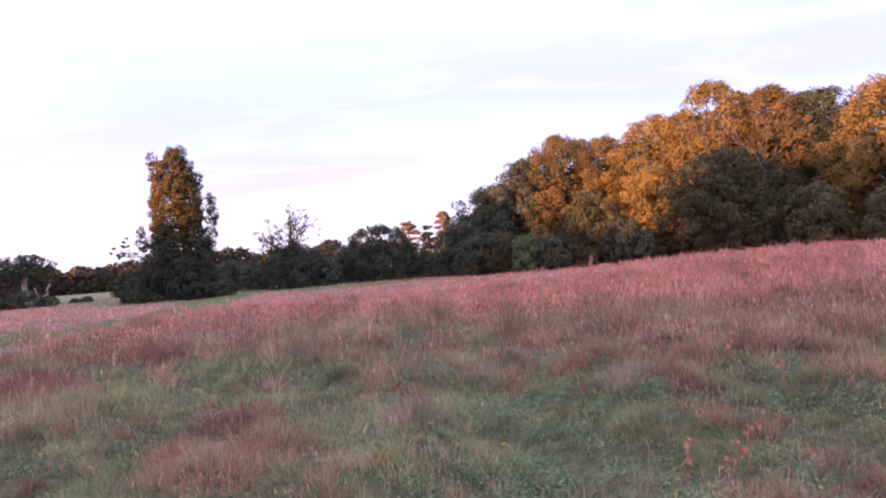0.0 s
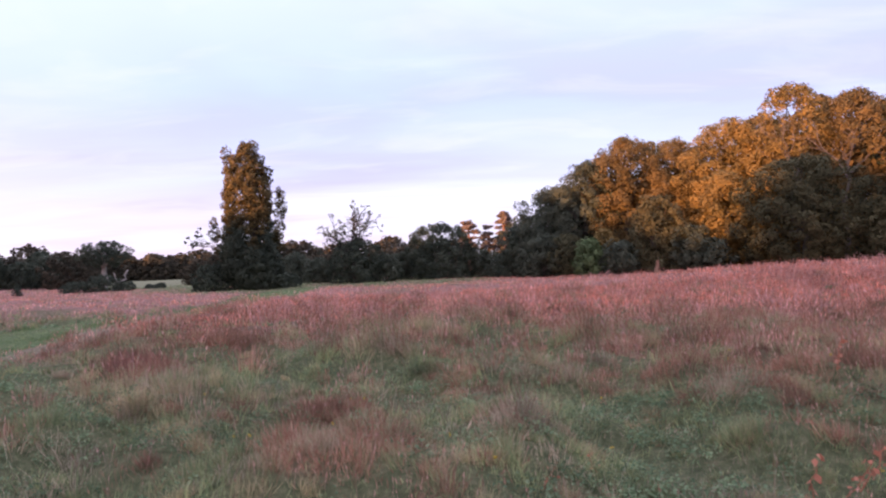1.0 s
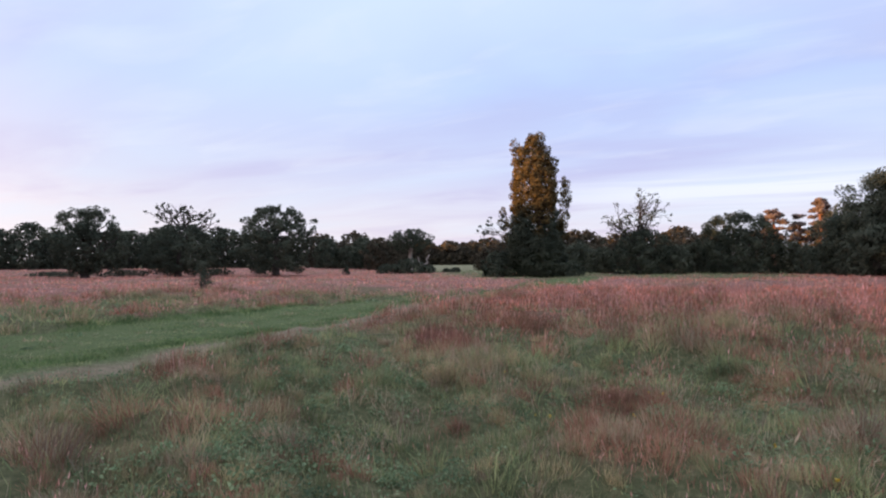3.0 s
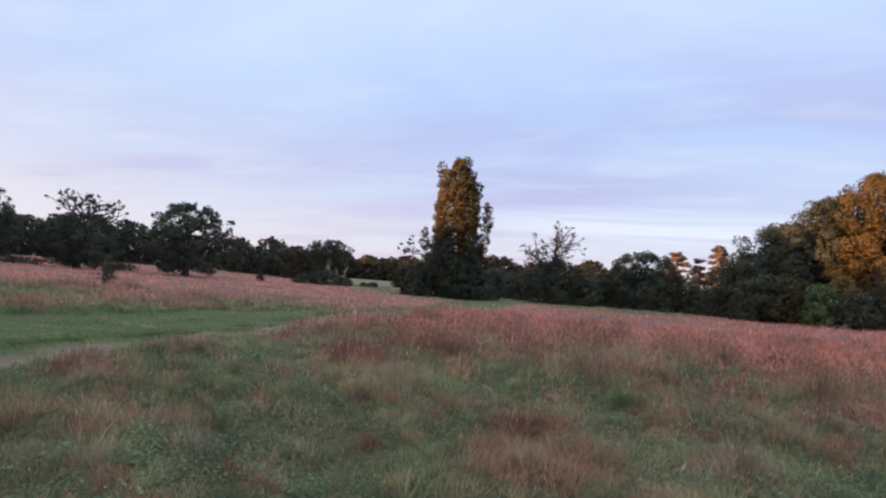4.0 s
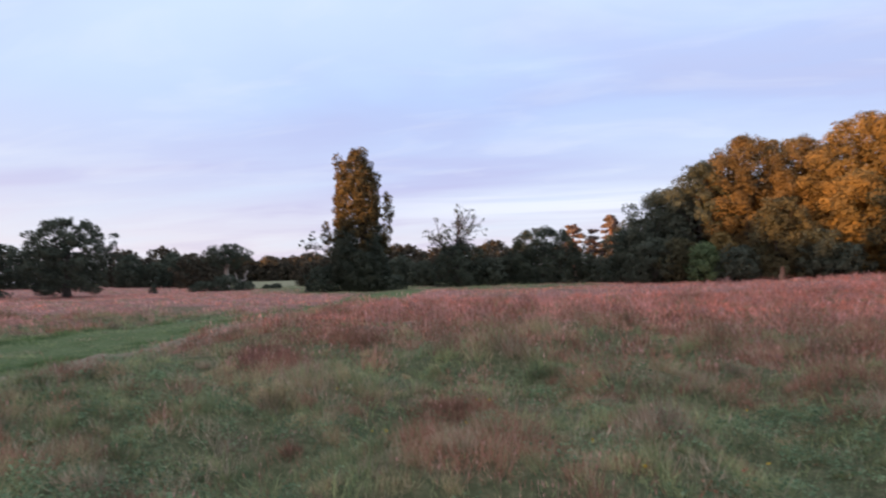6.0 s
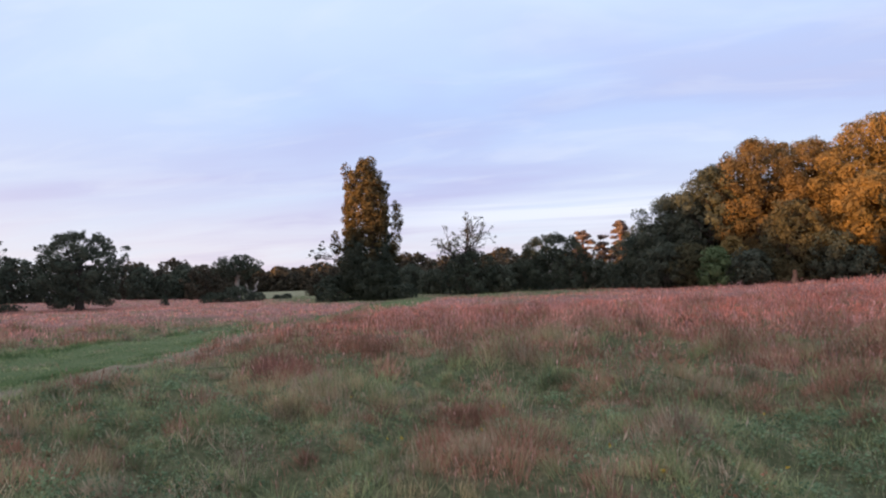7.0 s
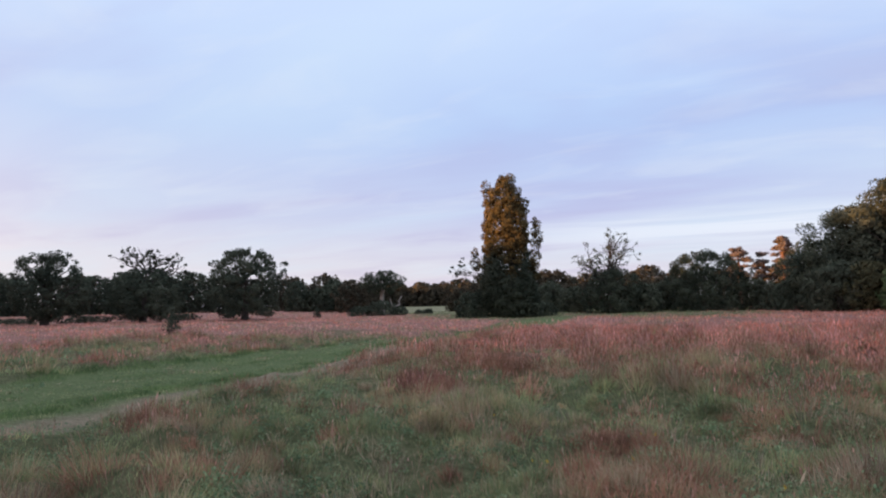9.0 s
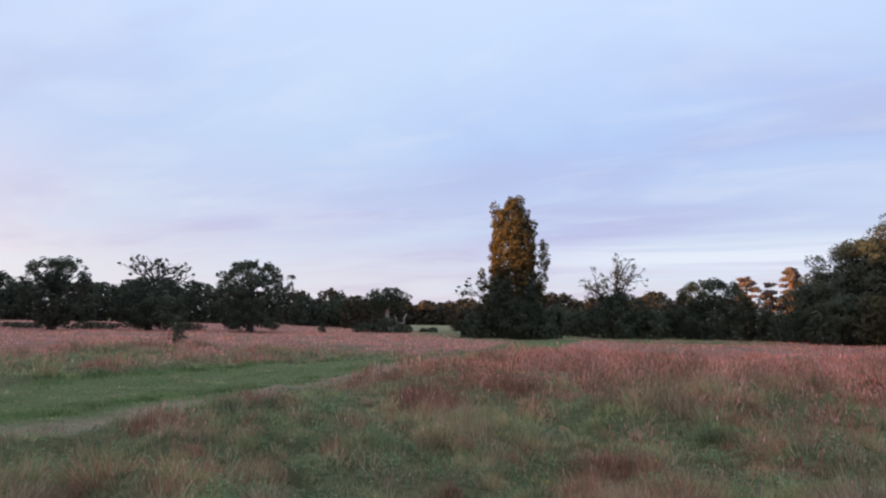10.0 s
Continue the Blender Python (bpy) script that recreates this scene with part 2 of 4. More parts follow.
def crest(x, y):
    """Hummocks and hollows of the sward: about -0.5 to 0.5."""
    return (vnoise(x, y, 1.5, 0) - 0.5) * 0.75 + (vnoise(x, y, 0.7, 4) - 0.5) * 0.6


def height(x, y):
    """Lie of the land: a slow swell to the right, fine tussocks."""
    x, y = np.asarray(x, float), np.asarray(y, float)
    d = np.hypot(x, y)
    h = 0.75 * step(x, 2, 24) * step(y, 8, 30) * (1 - step(d, 120, 220))
    h = h + 0.5 * crest(x, y) * (1 - step(d, 40, 80)) * step(d, 1, 3) * (1 - 0.8 * track(x, y))
    h = h + 0.75 * step(d, 92, 132) * step(-x, 62, 92) * (1 - step(d, 200, 400))
    h = h + (vnoise(x, y, 6.0, 1) - 0.5) * 0.3 * step(d, 3, 10) * (1 - step(d, 90, 150))
    return h


def track_line(y):
    """Middle and half width of the mown track, which runs up the field."""
    line = -12.8 - 0.11 * (y - 7) + 0.35 * np.sin(y * 0.23) - 0.9 * step(7 - y, 0, 14)
    wide = 2.5 - 1.2 * step(y, 10, 30) + 1.3 * step(y, 34, 48)
    near, far = line + 0.85 * wide, line - wide * (1.6 - 0.5 * step(y, 15, 21))
    return (near + far) / 2, (near - far) / 2


def worn(x, y):
    """The bleached, trodden strip along the track's near edge."""
    x, y = np.asarray(x, float), np.asarray(y, float)
    mid, half = track_line(y)
    side = x - mid - half * 1.03 + (vnoise(x, y, 2.2, 1) - 0.5) * 0.4
    return np.exp(-(side / 0.46) ** 4) * (1 - step(y, 22, 34)) * step(y, -20, 0)


def pale_lane(x, y):
    """The thin, yellowed lane between the track's lush wheel line and its far verge."""
    mid, half = track_line(np.asarray(y, float))
    return track(x, y) * np.exp(-((np.asarray(x) - mid + 0.25 * half) / (0.42 * half)) ** 2)


def track(x, y):
    """How far inside the mown track a place is: 1 in its middle, 0 off it."""
    x, y = np.asarray(x, float), np.asarray(y, float)
    mid, half = track_line(y)
    w = 1 - step(np.abs(x - mid) / half, 0.8, 1.15)
    return w * (1 - step(y, 52, 64))


def far_field(x, y):
    """The pale green pasture beyond the meadow, seen through the gap in the trees."""
    d, a = np.hypot(x, y), np.degrees(np.arctan2(-np.asarray(x), np.asarray(y)))
    return np.maximum(step(d, 92, 98) * step(a, 23, 25) * (1 - step(a, 33, 35)), step(d, 170, 190))


def lush(x, y):
    """Hollows of fresh green herbs."""
    g = np.zeros(np.shape(x))
    for ax, ay, wx, wy in ((-5.9, 6.5, 0.6, 0.45), (-3.8, 6.1, 0.5, 0.3), (-4.7, 8.9, 0.8, 0.4), (0.2, 7.2, 0.8, 0.5), (3.5, 5.8, 0.8, 0.9),
                           (0.9, 4.9, 0.7, 0.4), (0.5, 7.6, 0.6, 0.3), (-7.4, 6.9, 0.5, 0.4)):
        g = g + np.exp(-(((x - ax) / wx) ** 2 + ((y - ay) / wy) ** 2))
    return np.clip(g, 0, 1)


def redness(x, y):
    """Share of red seed heads in the sward."""
    x, y = np.asarray(x, float), np.asarray(y, float)
    d = np.hypot(x, y)
    r = 0.27 + 0.33 * step(x, -5, 4) + 0.10 * step(d, 7, 14) + 0.46 * step(d, 13, 24) + 0.14 * step(x, 0, 15) * step(d, 10, 20) + 0.08 * step(x, -3, 3) * step(d, 7, 12) * (1 - step(d, 20, 28))
    near = 1 - 0.62 * step(d, 16, 34)
    r = r + ((vnoise(x, y, 0.45, 2) - 0.5) * 0.75 + (vnoise(x, y, 1.1, 3) - 0.5) * 0.65) * near + (vnoise(x, y, 7.0, 5) - 0.5) * 0.35 + 0.45 * crest(x, y) * near
    r = r + (vnoise(x, y, 3.2, 6) - 0.5) * 0.5 * step(d, 9, 16) * (1 - 0.6 * step(d, 40, 70))
    a = np.degrees(np.arctan2(-x, y))
    r = r - 0.55 * step(d, 50, 62) * step(a, -3, 2) * (1 - step(a, 27, 33)) * (0.5 + vnoise(x, y, 5.0, 2))
    r = r - 0.30 * step(-x, 11, 17) * step(d, 14, 20) * (1 - step(d, 34, 44))
    for ax, ay, wx, wy in ((-6.25, 9.6, 0.9, 0.7), (-8.65, 7.9, 1.0, 0.6), (-8.3, 5.8, 0.6, 0.5), (-2.7, 7.5, 0.7, 0.4), (-6.2, 13.4, 1.3, 1.0), (3.5, 11.5, 0.8, 0.5)):
        r = r + 0.7 * np.exp(-(((x - ax) / wx) ** 2 + ((y - ay) / wy) ** 2))
    r = (r - 0.6 * lush(x, y)) * (1 - track(x, y)) * (1 - 0.9 * far_field(x, y))
    return np.clip(r, 0, 1)


def mesh_from(name, verts, faces, material, normals=None):
    me = bpy.data.meshes.new(name)
    n, k = faces.shape
    me.vertices.add(len(verts))
    me.vertices.foreach_set("co", np.ascontiguousarray(verts, dtype=np.float32).ravel())
    me.loops.add(n * k)
    me.loops.foreach_set("vertex_index", np.ascontiguousarray(faces, dtype=np.int32).ravel())
    me.polygons.add(n)
    me.polygons.foreach_set("loop_start", np.arange(0, n * k, k, dtype=np.int32))
    me.update(calc_edges=True)
    if material:
        me.materials.append(material)
    if normals is not None:
        me.polygons.foreach_set("use_smooth", np.ones(n, dtype=bool))
        me.normals_split_custom_set_from_vertices(normals)
    return me


def part(name, me, parent, label=""):
    ob = new(name, me)
    ob.parent = parent
    return tagged(ob, label) if label else ob


def make_ground():
    rings = np.concatenate([[0.0], np.geomspace(0.6, 120, 225), np.geomspace(124, 3500, 28)])
    seg = 280
    ang = np.linspace(0, 2 * math.pi, seg, endpoint=False)
    x = (rings[1:, None] * np.cos(ang)).ravel()
    y = (rings[1:, None] * np.sin(ang)).ravel()
    x, y = np.r_[0.0, x], np.r_[0.0, y]
    z = height(x, y)
    i = np.arange(seg)
    j = (i + 1) % seg
    k = np.arange(0, seg, 2)
    faces = [np.stack([0 * k, 1 + k, 1 + (k + 1) % seg, 1 + (k + 2) % seg], 1)]
    for r in range(len(rings) - 2):
        a, b = 1 + r * seg, 1 + (r + 1) * seg
        faces.append(np.stack([a + i, b + i, b + j, a + j], 1))
    me = mesh_from("ground", np.stack([x, y, z], 1), np.concatenate(faces), TURF)
    me.polygons.foreach_set("use_smooth", np.ones(len(me.polygons), dtype=bool))
    for key, values in (("red", redness(x, y) * (0.25 + 0.75 * step(np.hypot(x, y), 12, 26))), ("mown", np.maximum(track(x, y), far_field(x, y))), ("worn", np.maximum(worn(x, y), 0.55 * far_field(x, y)))):
        me.attributes.new(key, "FLOAT", "POINT").data.foreach_set("value", values.astype(np.float32))
    tagged(new("ground", me), "gently rolling rough meadow with a mown green track", "meadow", kind="structure")


make_ground()


# ---- builders for trees ----
def unit(v):
    return v / np.maximum(np.linalg.norm(v, axis=1, keepdims=True), 1e-9)


def leaf_cards(at, out, size, rng, droop=0.0):
    """Small folded pointed leaves or sprays at the given places."""
    n = len(at)
    normal = unit(out * 0.7 + rng.normal(size=(n, 3)) * 0.5)
    along = unit(np.cross(normal, rng.normal(size=(n, 3))))
    along[:, 2] -= droop
    along = unit(along)
    across = np.cross(normal, along)
    s = size[:, None]
    fold = normal * s * 0.13
    v = np.stack([at - along * s * 0.5, at - across * s * 0.34 + fold, at + along * s * 0.55, at + across * s * 0.34 + fold], 1)
    return v.reshape(-1, 3), np.repeat(unit(out * 0.85 + normal * 0.22), 4, axis=0)


def crown_mesh(name, blobs, leaf, cover, material, seed, droop=0.0, split=5.0):
    """A crown of many small leaves gathered in clumps. blobs: x, y, z, radius, height share."""
    rng = np.random.default_rng(seed)
    at, out, size = [], [], []
    for bx, by, bz, r, flat in blobs:
        n = int(5 + split * r)
        way = unit(rng.normal(size=(n, 3)))
        sub = way * r * rng.uniform(0.55, 0.88, (n, 1))
        rs = r * rng.uniform(0.26, 0.50, n)
        for k in range(n):
            m = max(6, int(cover * 4 * math.pi * rs[k] ** 2 / (leaf * leaf * 0.36)))
            w = unit(rng.normal(size=(m, 3)))
            p = sub[k] + w * rs[k] * rng.uniform(0.45, 1.08, (m, 1))
            p[:, 2] *= flat
            at.append(p + (bx, by, bz))
            out.append(w * 0.6 + unit(p) * 0.6)
            size.append(leaf * rng.uniform(0.6, 1.35, m))
        m = int(cover * 0.5 * 4 * math.pi * r ** 2 / (leaf * leaf * 0.9))
        w = unit(rng.normal(size=(m, 3)))
        p = w * r * rng.uniform(0.2, 0.62, (m, 1))
        p[:, 2] *= flat
        at.append(p + (bx, by, bz))
        out.append(w)
        size.append(leaf * rng.uniform(1.2, 1.9, m))
    at, out, size = np.concatenate(at), np.concatenate(out), np.concatenate(size)
    keep = at[:, 2] > 0.05
    v, up = leaf_cards(at[keep], unit(out[keep]), size[keep], rng, droop)
    return mesh_from(name, v, np.arange(len(v)).reshape(-1, 4), material, up)


def tube(path, radii, sides=7):
    """A tapered round limb along a path."""
    path = np.asarray(path, float)
    way = unit(np.gradient(path, axis=0))
    ref = np.array([0.31, 0.9, 0.2])
    a = unit(np.cross(way, ref))
    b = np.cross(way, a)
    ang = np.linspace(0, 2 * math.pi, sides, endpoint=False)
    v = path[:, None] + (a[:, None] * np.cos(ang)[None, :, None] + b[:, None] * np.sin(ang)[None, :, None]) * np.asarray(radii)[:, None, None]
    i = np.arange(sides)
    j = (i + 1) % sides
    f = np.concatenate([np.stack([r * sides + i, r * sides + j, (r + 1) * sides + j, (r + 1) * sides + i], 1) for r in range(len(path) - 1)])
    return v.reshape(-1, 3), f


def joined(pieces):
    vs, fs, n = [], [], 0
    for v, f in pieces:
        vs.append(v)
        fs.append(f + n)
        n += len(v)
    return np.concatenate(vs), np.concatenate(fs)


def bent(a, b, rng, n=6, wobble=0.12):
    a, b = np.asarray(a, float), np.asarray(b, float)
    s = np.linspace(0, 1, n)[:, None]
    p = a + (b - a) * s
    off = rng.normal(size=(n, 3)) * np.linalg.norm(b - a) * wobble
    off[0] = off[-1] = 0
    return p + off * 0.6


def trunk_mesh(name, tall, radius, tips, material, seed):
    """A flared trunk with limbs that reach into the crown."""
    rng = np.random.default_rng(seed)
    top = np.array([rng.normal() * 0.2, rng.normal() * 0.2, tall])
    path = bent((0, 0, -0.15), top, rng, 7, 0.03)
    pieces = [tube(path, radius * np.array([1.6, 1.12, 1.0, 0.92, 0.85, 0.75, 0.6]), 10)]
    for tip in tips:
        start = path[rng.integers(3, 7)]
        n = 6
        pieces.append(tube(bent(start, tip, rng, n, 0.08), np.linspace(radius * 0.42, radius * 0.07, n), 6))
    v, f = joined(pieces)
    me = mesh_from(name, v, f, material)
    me.polygons.foreach_set("use_smooth", np.ones(len(me.polygons), dtype=bool))
    return me


def twig_mesh(name, base, reach, count, radius, material, seed, spread=0.9, levels=3, tips=None):
    """Bare branching limbs; their ends are added to tips."""
    rng = np.random.default_rng(seed)
    pieces = []

    def grow(a, way, length, r, level):
        b = a + way * length
        p = bent(a, b, rng, 5, 0.10)
        pieces.append(tube(p, np.linspace(r, r * 0.5, 5), 5))
        if level == 0:
            if tips is not None:
                tips.append(b)
            return
        for _ in range(rng.integers(3, 5)):
            s = p[rng.integers(2, 5)]
            w = way + rng.normal(size=3) * spread * 0.6 + np.array([0, 0, 0.12])
            grow(s, w / np.linalg.norm(w), length * rng.uniform(0.45, 0.72), r * 0.5, level - 1)

    for turn in range(count):
        w = np.array([rng.normal() * spread * 0.6, rng.normal() * spread * 0.6, 1.0])
        foot = base[turn % len(base)] if isinstance(base, list) else base
        grow(np.asarray(foot, float), w / np.linalg.norm(w), reach * rng.uniform(0.75, 1.1), radius, levels)
    v, f = joined(pieces)
    return mesh_from(name, v, f, material)


def arched_limbs(name, foot, tips, radius, material, seed, ends):
    """Long bare limbs that arch from the foot to the given tips, each with short side twigs."""
    rng = np.random.default_rng(seed)
    pieces = []
    for tip in tips:
        a, c = np.array(foot) + rng.normal(size=3) * 0.35, np.array(tip)
        s = np.linspace(0, 1, 9)[:, None]
        path = a + (c - a) * s + np.array([0, 0, 1]) * np.sin(s * math.pi) * np.linalg.norm(c - a) * 0.13
        path[1:-1] += rng.normal(size=(7, 3)) * 0.13
        pieces.append(tube(path, np.linspace(radius, radius * 0.25, 9), 6))
        ends.append(c)
        for k in range(3, 9):
            for _ in range(2):
                way = unit((c - a + rng.normal(size=3) * 2.6 + (0, 0, 1.2))[None])[0] * rng.uniform(0.7, 1.5)
                twig = bent(path[k], path[k] + way, rng, 5, 0.12)
                pieces.append(tube(twig, np.linspace(radius * 0.34, radius * 0.12, 5), 5))
                ends.append(twig[-1])
                for _ in range(2):
                    w = way * 0.4 + rng.normal(size=3) * 0.3
                    small = bent(twig[rng.integers(2, 5)], twig[3] + w, rng, 4, 0.1)
                    pieces.append(tube(small, np.linspace(radius * 0.18, radius * 0.08, 4), 4))
                    ends.append(small[-1])
    return mesh_from(name, *joined(pieces), material)


def spot(az, dist):
    """The place at that many degrees to the left of +y and that distance."""
    x, y = -math.sin(radians(az)) * dist, math.cos(radians(az)) * dist
    return x, y, float(height(x, y)) if dist < 200 else 0.0


def thing(name, az, dist, label, category, group="", turn=0.0):
    e = new(name)
    x, y, z = spot(az, dist)
    e.matrix_world = pose(x, y, z, 0, 0, az + turn)
    return tagged(e, label, category, group)


def shell(wide, tall, foot, seed, lump, skirt=0.0):
    """Clumps all over a rounded, uneven crown from foot to tall. skirt: how full it stays towards its foot."""
    rng = np.random.default_rng(seed)
    half = wide / 2
    waves = rng.uniform(0, 6.28, 4)
    n = int(1.35 * (math.pi * wide * (tall - foot) * 0.8) / (math.pi * lump * lump))
    out = []
    for k in range(n):
        u = 1 - ((k + 0.5) / n) ** 0.9
        if u > 0.38:
            r = math.sqrt(max(0.0, 1 - ((u - 0.38) / 0.62) ** 2))
        else:
            r = max(skirt, math.sqrt(max(0.0, 1 - ((0.38 - u) / 0.42) ** 2)))
        a = k * 2.39996 + rng.uniform(-0.3, 0.3)
        r *= 1 + 0.13 * math.sin(2 * a + waves[0]) + 0.10 * math.sin(3 * a + waves[1] + 4 * u) + 0.06 * math.sin(5 * a + waves[2] + 9 * u)
        size = lump * rng.uniform(0.65, 1.35)
        reach = max(0.0, r * half * rng.uniform(0.80, 1.08) - size * 0.7)
        z = foot + u * (tall - foot)
        z = min(max(z, foot + size * 0.3), tall - size * 0.8 + rng.uniform(-0.3, 0.3) * lump)
        out.append((math.cos(a) * reach, math.sin(a) * reach, z, size, rng.uniform(0.75, 1.0)))
    return out


def shell_mesh(name, clumps, leaf, cover, material, seed, droop=0.0, inner_sprays=15, gaps=()):
    """A full crown: each clump carries leaves on its outer side, with larger sprays behind them. gaps: x, z, half width, half height."""
    rng = np.random.default_rng(seed)
    c = np.array(clumps)
    mid = np.array([0, 0, c[:, 2].mean()])
    at, out, size = [], [], []
    for x, y, z, r, flat in clumps:
        away = np.array([x, y, z]) - mid
        away = away / (np.linalg.norm(away) + 1e-6)
        m = max(8, int(cover * 2 * math.pi * r * r / (leaf * leaf * 0.36)))
        n = max(4, int(7 + 5 * r))
        boss = unit(rng.normal(size=(n, 3)) + away * 0.9)
        seat, swell = boss * r * rng.uniform(0.42, 0.74, (n, 1)), r * rng.uniform(0.34, 0.54, n)
        own = rng.choice(n, m, p=swell ** 2 / (swell ** 2).sum())
        w = unit(rng.normal(size=(m, 3)) + boss[own] * 0.7)
        p = seat[own] + w * (swell[own] * rng.uniform(0.6, 1.08, m))[:, None]
        p[:, 2] *= flat
        at.append(p + (x, y, z))
        out.append(w * 0.75 + boss[own] * 0.25 + away * 0.35)
        size.append(leaf * rng.uniform(0.55, 1.3, m))
        m = inner_sprays
        w = unit(rng.normal(size=(m, 3)))
        back = rng.uniform(0.30, 0.72, (m, 1))
        inner = mid + (np.array([x, y, z]) - mid) * back
        inner[:, 2] = np.minimum(inner[:, 2], z)
        at.append(w * r * 0.4 + inner)
        out.append(unit(w * 0.5 + away))
        size.append(r * rng.uniform(0.32, 0.58, m))
    at, out, size = np.concatenate(at), np.concatenate(out), np.concatenate(size)
    keep = at[:, 2] > 0.03
    for gx, gz, gw, gh in gaps:
        keep &= ((at[:, 0] - gx) / gw) ** 2 + ((at[:, 2] - gz) / gh) ** 2 > rng.uniform(0.7, 1.3, len(at))
    v, up = leaf_cards(at[keep], unit(out[keep]), size[keep], rng, droop)
    return mesh_from(name, v, np.arange(len(v)).reshape(-1, 4), material, up)


def tree(name, az, dist, label, category, crown, trunk_h, bark, seed, trunk_r=0.3, group="", clumps=()):
    e = thing(name, az, dist, label, category, group)
    tips = [c[:3] for c in clumps if c[2] > trunk_h * 0.6]
    stem = part("trunk", trunk_mesh("trunk", trunk_h, trunk_r, (), bark, seed), e)
    rng = np.random.default_rng(seed + 5000)
    for tip in tips[:: max(1, len(tips) // 7)]:
        start = (0.0, 0.0, trunk_h * rng.uniform(0.5, 0.97))
        v, f = tube(bent(start, tip, rng, 6, 0.08), np.linspace(trunk_r * 0.42, trunk_r * 0.07, 6), 6)
        part("limb", mesh_from("limb", v, f, bark), stem)
    part("crown", crown, e)
    return e


def round_tree(name, az, dist, label, wide, tall, foot, leaves, bark, seed, leaf=0.36, cover=0.75, lump=0.9, trunk_r=0.32, trunk_h=None, group="", skirt=0.0, droop=0.0, knobs=0, gaps=()):
    clumps = shell(wide, tall, foot, seed, lump, skirt)
    rng = np.random.default_rng(seed + 900)
    for _ in range(knobs):
        a, u = rng.uniform(0, 6.28), rng.uniform(-0.2, 0.97)
        r, mid = math.sqrt(1 - u * u) * wide * 0.5, foot + 0.38 * (tall - foot)
        grow = rng.uniform(0.93, 1.06)
        clumps.append((math.cos(a) * r * grow, math.sin(a) * r * grow, mid + u * (tall - mid) * grow, rng.uniform(0.4, 0.75), 0.8))
    crown = shell_mesh("crown", clumps, leaf, cover, leaves, seed, droop, gaps=gaps)
    return tree(name, az, dist, label, "tree", crown, trunk_h or (foot + 0.5 * (tall - foot)), bark, seed, trunk_r, group, clumps)


def shrub(name, az, dist, label, wide, tall, leaves, seed, leaf=0.21, cover=0.7, category="bush", group="", droop=0.0):
    e = thing(name, az, dist, label, category, group)
    lump = max(0.12, min(wide, tall) * 0.19)
    part("stems", twig_mesh("stems", (0, 0, -0.1), tall * 0.45, 4, 0.012 * tall, BARK, seed, 0.9, 1), e)
    part("leaves", shell_mesh("leaves", shell(wide, tall, -0.1, seed, lump, 0.85), leaf, cover, leaves, seed, droop), e)
    return e

# ---- the ivy tower tree in the middle of the field ----
TOWER_SIDES = [(0.0, -2.3, 2.8), (2.0, -3.1, 2.7), (4.0, -3.4, 2.4), (6.0, -3.1, 2.3), (8.0, -3.1, 2.0), (10.0, -3.0, 1.9),
               (12.0, -2.9, 1.5), (13.2, -2.7, 1.0), (14.0, -1.9, 0.7), (14.7, -1.5, 0.5), (15.2, -1.1, 0.0)]


def tower_clumps(rng):
    """Ivy in knobs all round a leaning column, with a ragged spur on either side."""
    levels, west, east = (np.array(c) for c in zip(*TOWER_SIDES))
    out, z = [], 0.35
    while z < 14.9:
        a, b = np.interp(z, levels, west), np.interp(z, levels, east)
        half, mid = (b - a) / 2, (a + b) / 2
        n = max(3, int(2 * math.pi * half / 0.80))
        for k in range(n):
            turn = (k + rng.uniform(-0.35, 0.35)) / n * 2 * math.pi + z
            r = rng.uniform(0.50, 0.86) * (1.2 if z < 5 else 1.0)
            reach = max(0.0, half - r * 0.8 + rng.uniform(-0.3, 0.16))
            out.append((mid + math.cos(turn) * reach, math.sin(turn) * reach * 0.85, z + rng.uniform(-0.3, 0.3), r, rng.uniform(0.8, 1.1)))
        z += 0.62
    for x, z, r in ((-2.5, 14.2, 0.5), (-2.6, 13.4, 0.55), (1.5, 12.4, 0.46), (1.3, 11.5, 0.5), (2.3, 10.1, 0.62), (2.6, 9.4, 0.65), (2.65, 8.6, 0.68),
                    (2.5, 7.8, 0.56), (2.5, 6.8, 0.68), (2.3, 5.8, 0.7), (2.4, 4.8, 0.8), (-3.9, 7.2, 0.5), (-3.9, 6.4, 0.6), (-3.6, 5.6, 0.75), (-3.4, 4.6, 0.8)):
        out.append((x, rng.uniform(-0.4, 0.4), z, r, 1.0))
        for _ in range(5):
            out.append((x + rng.uniform(-0.45, 0.4) * (1 if x > 0 else -1), rng.uniform(-0.6, 0.6), z + rng.uniform(-0.45, 0.45), r * rng.uniform(0.4, 0.65), 1.0))
    return out


TOWER = tower_clumps(np.random.default_rng(11))
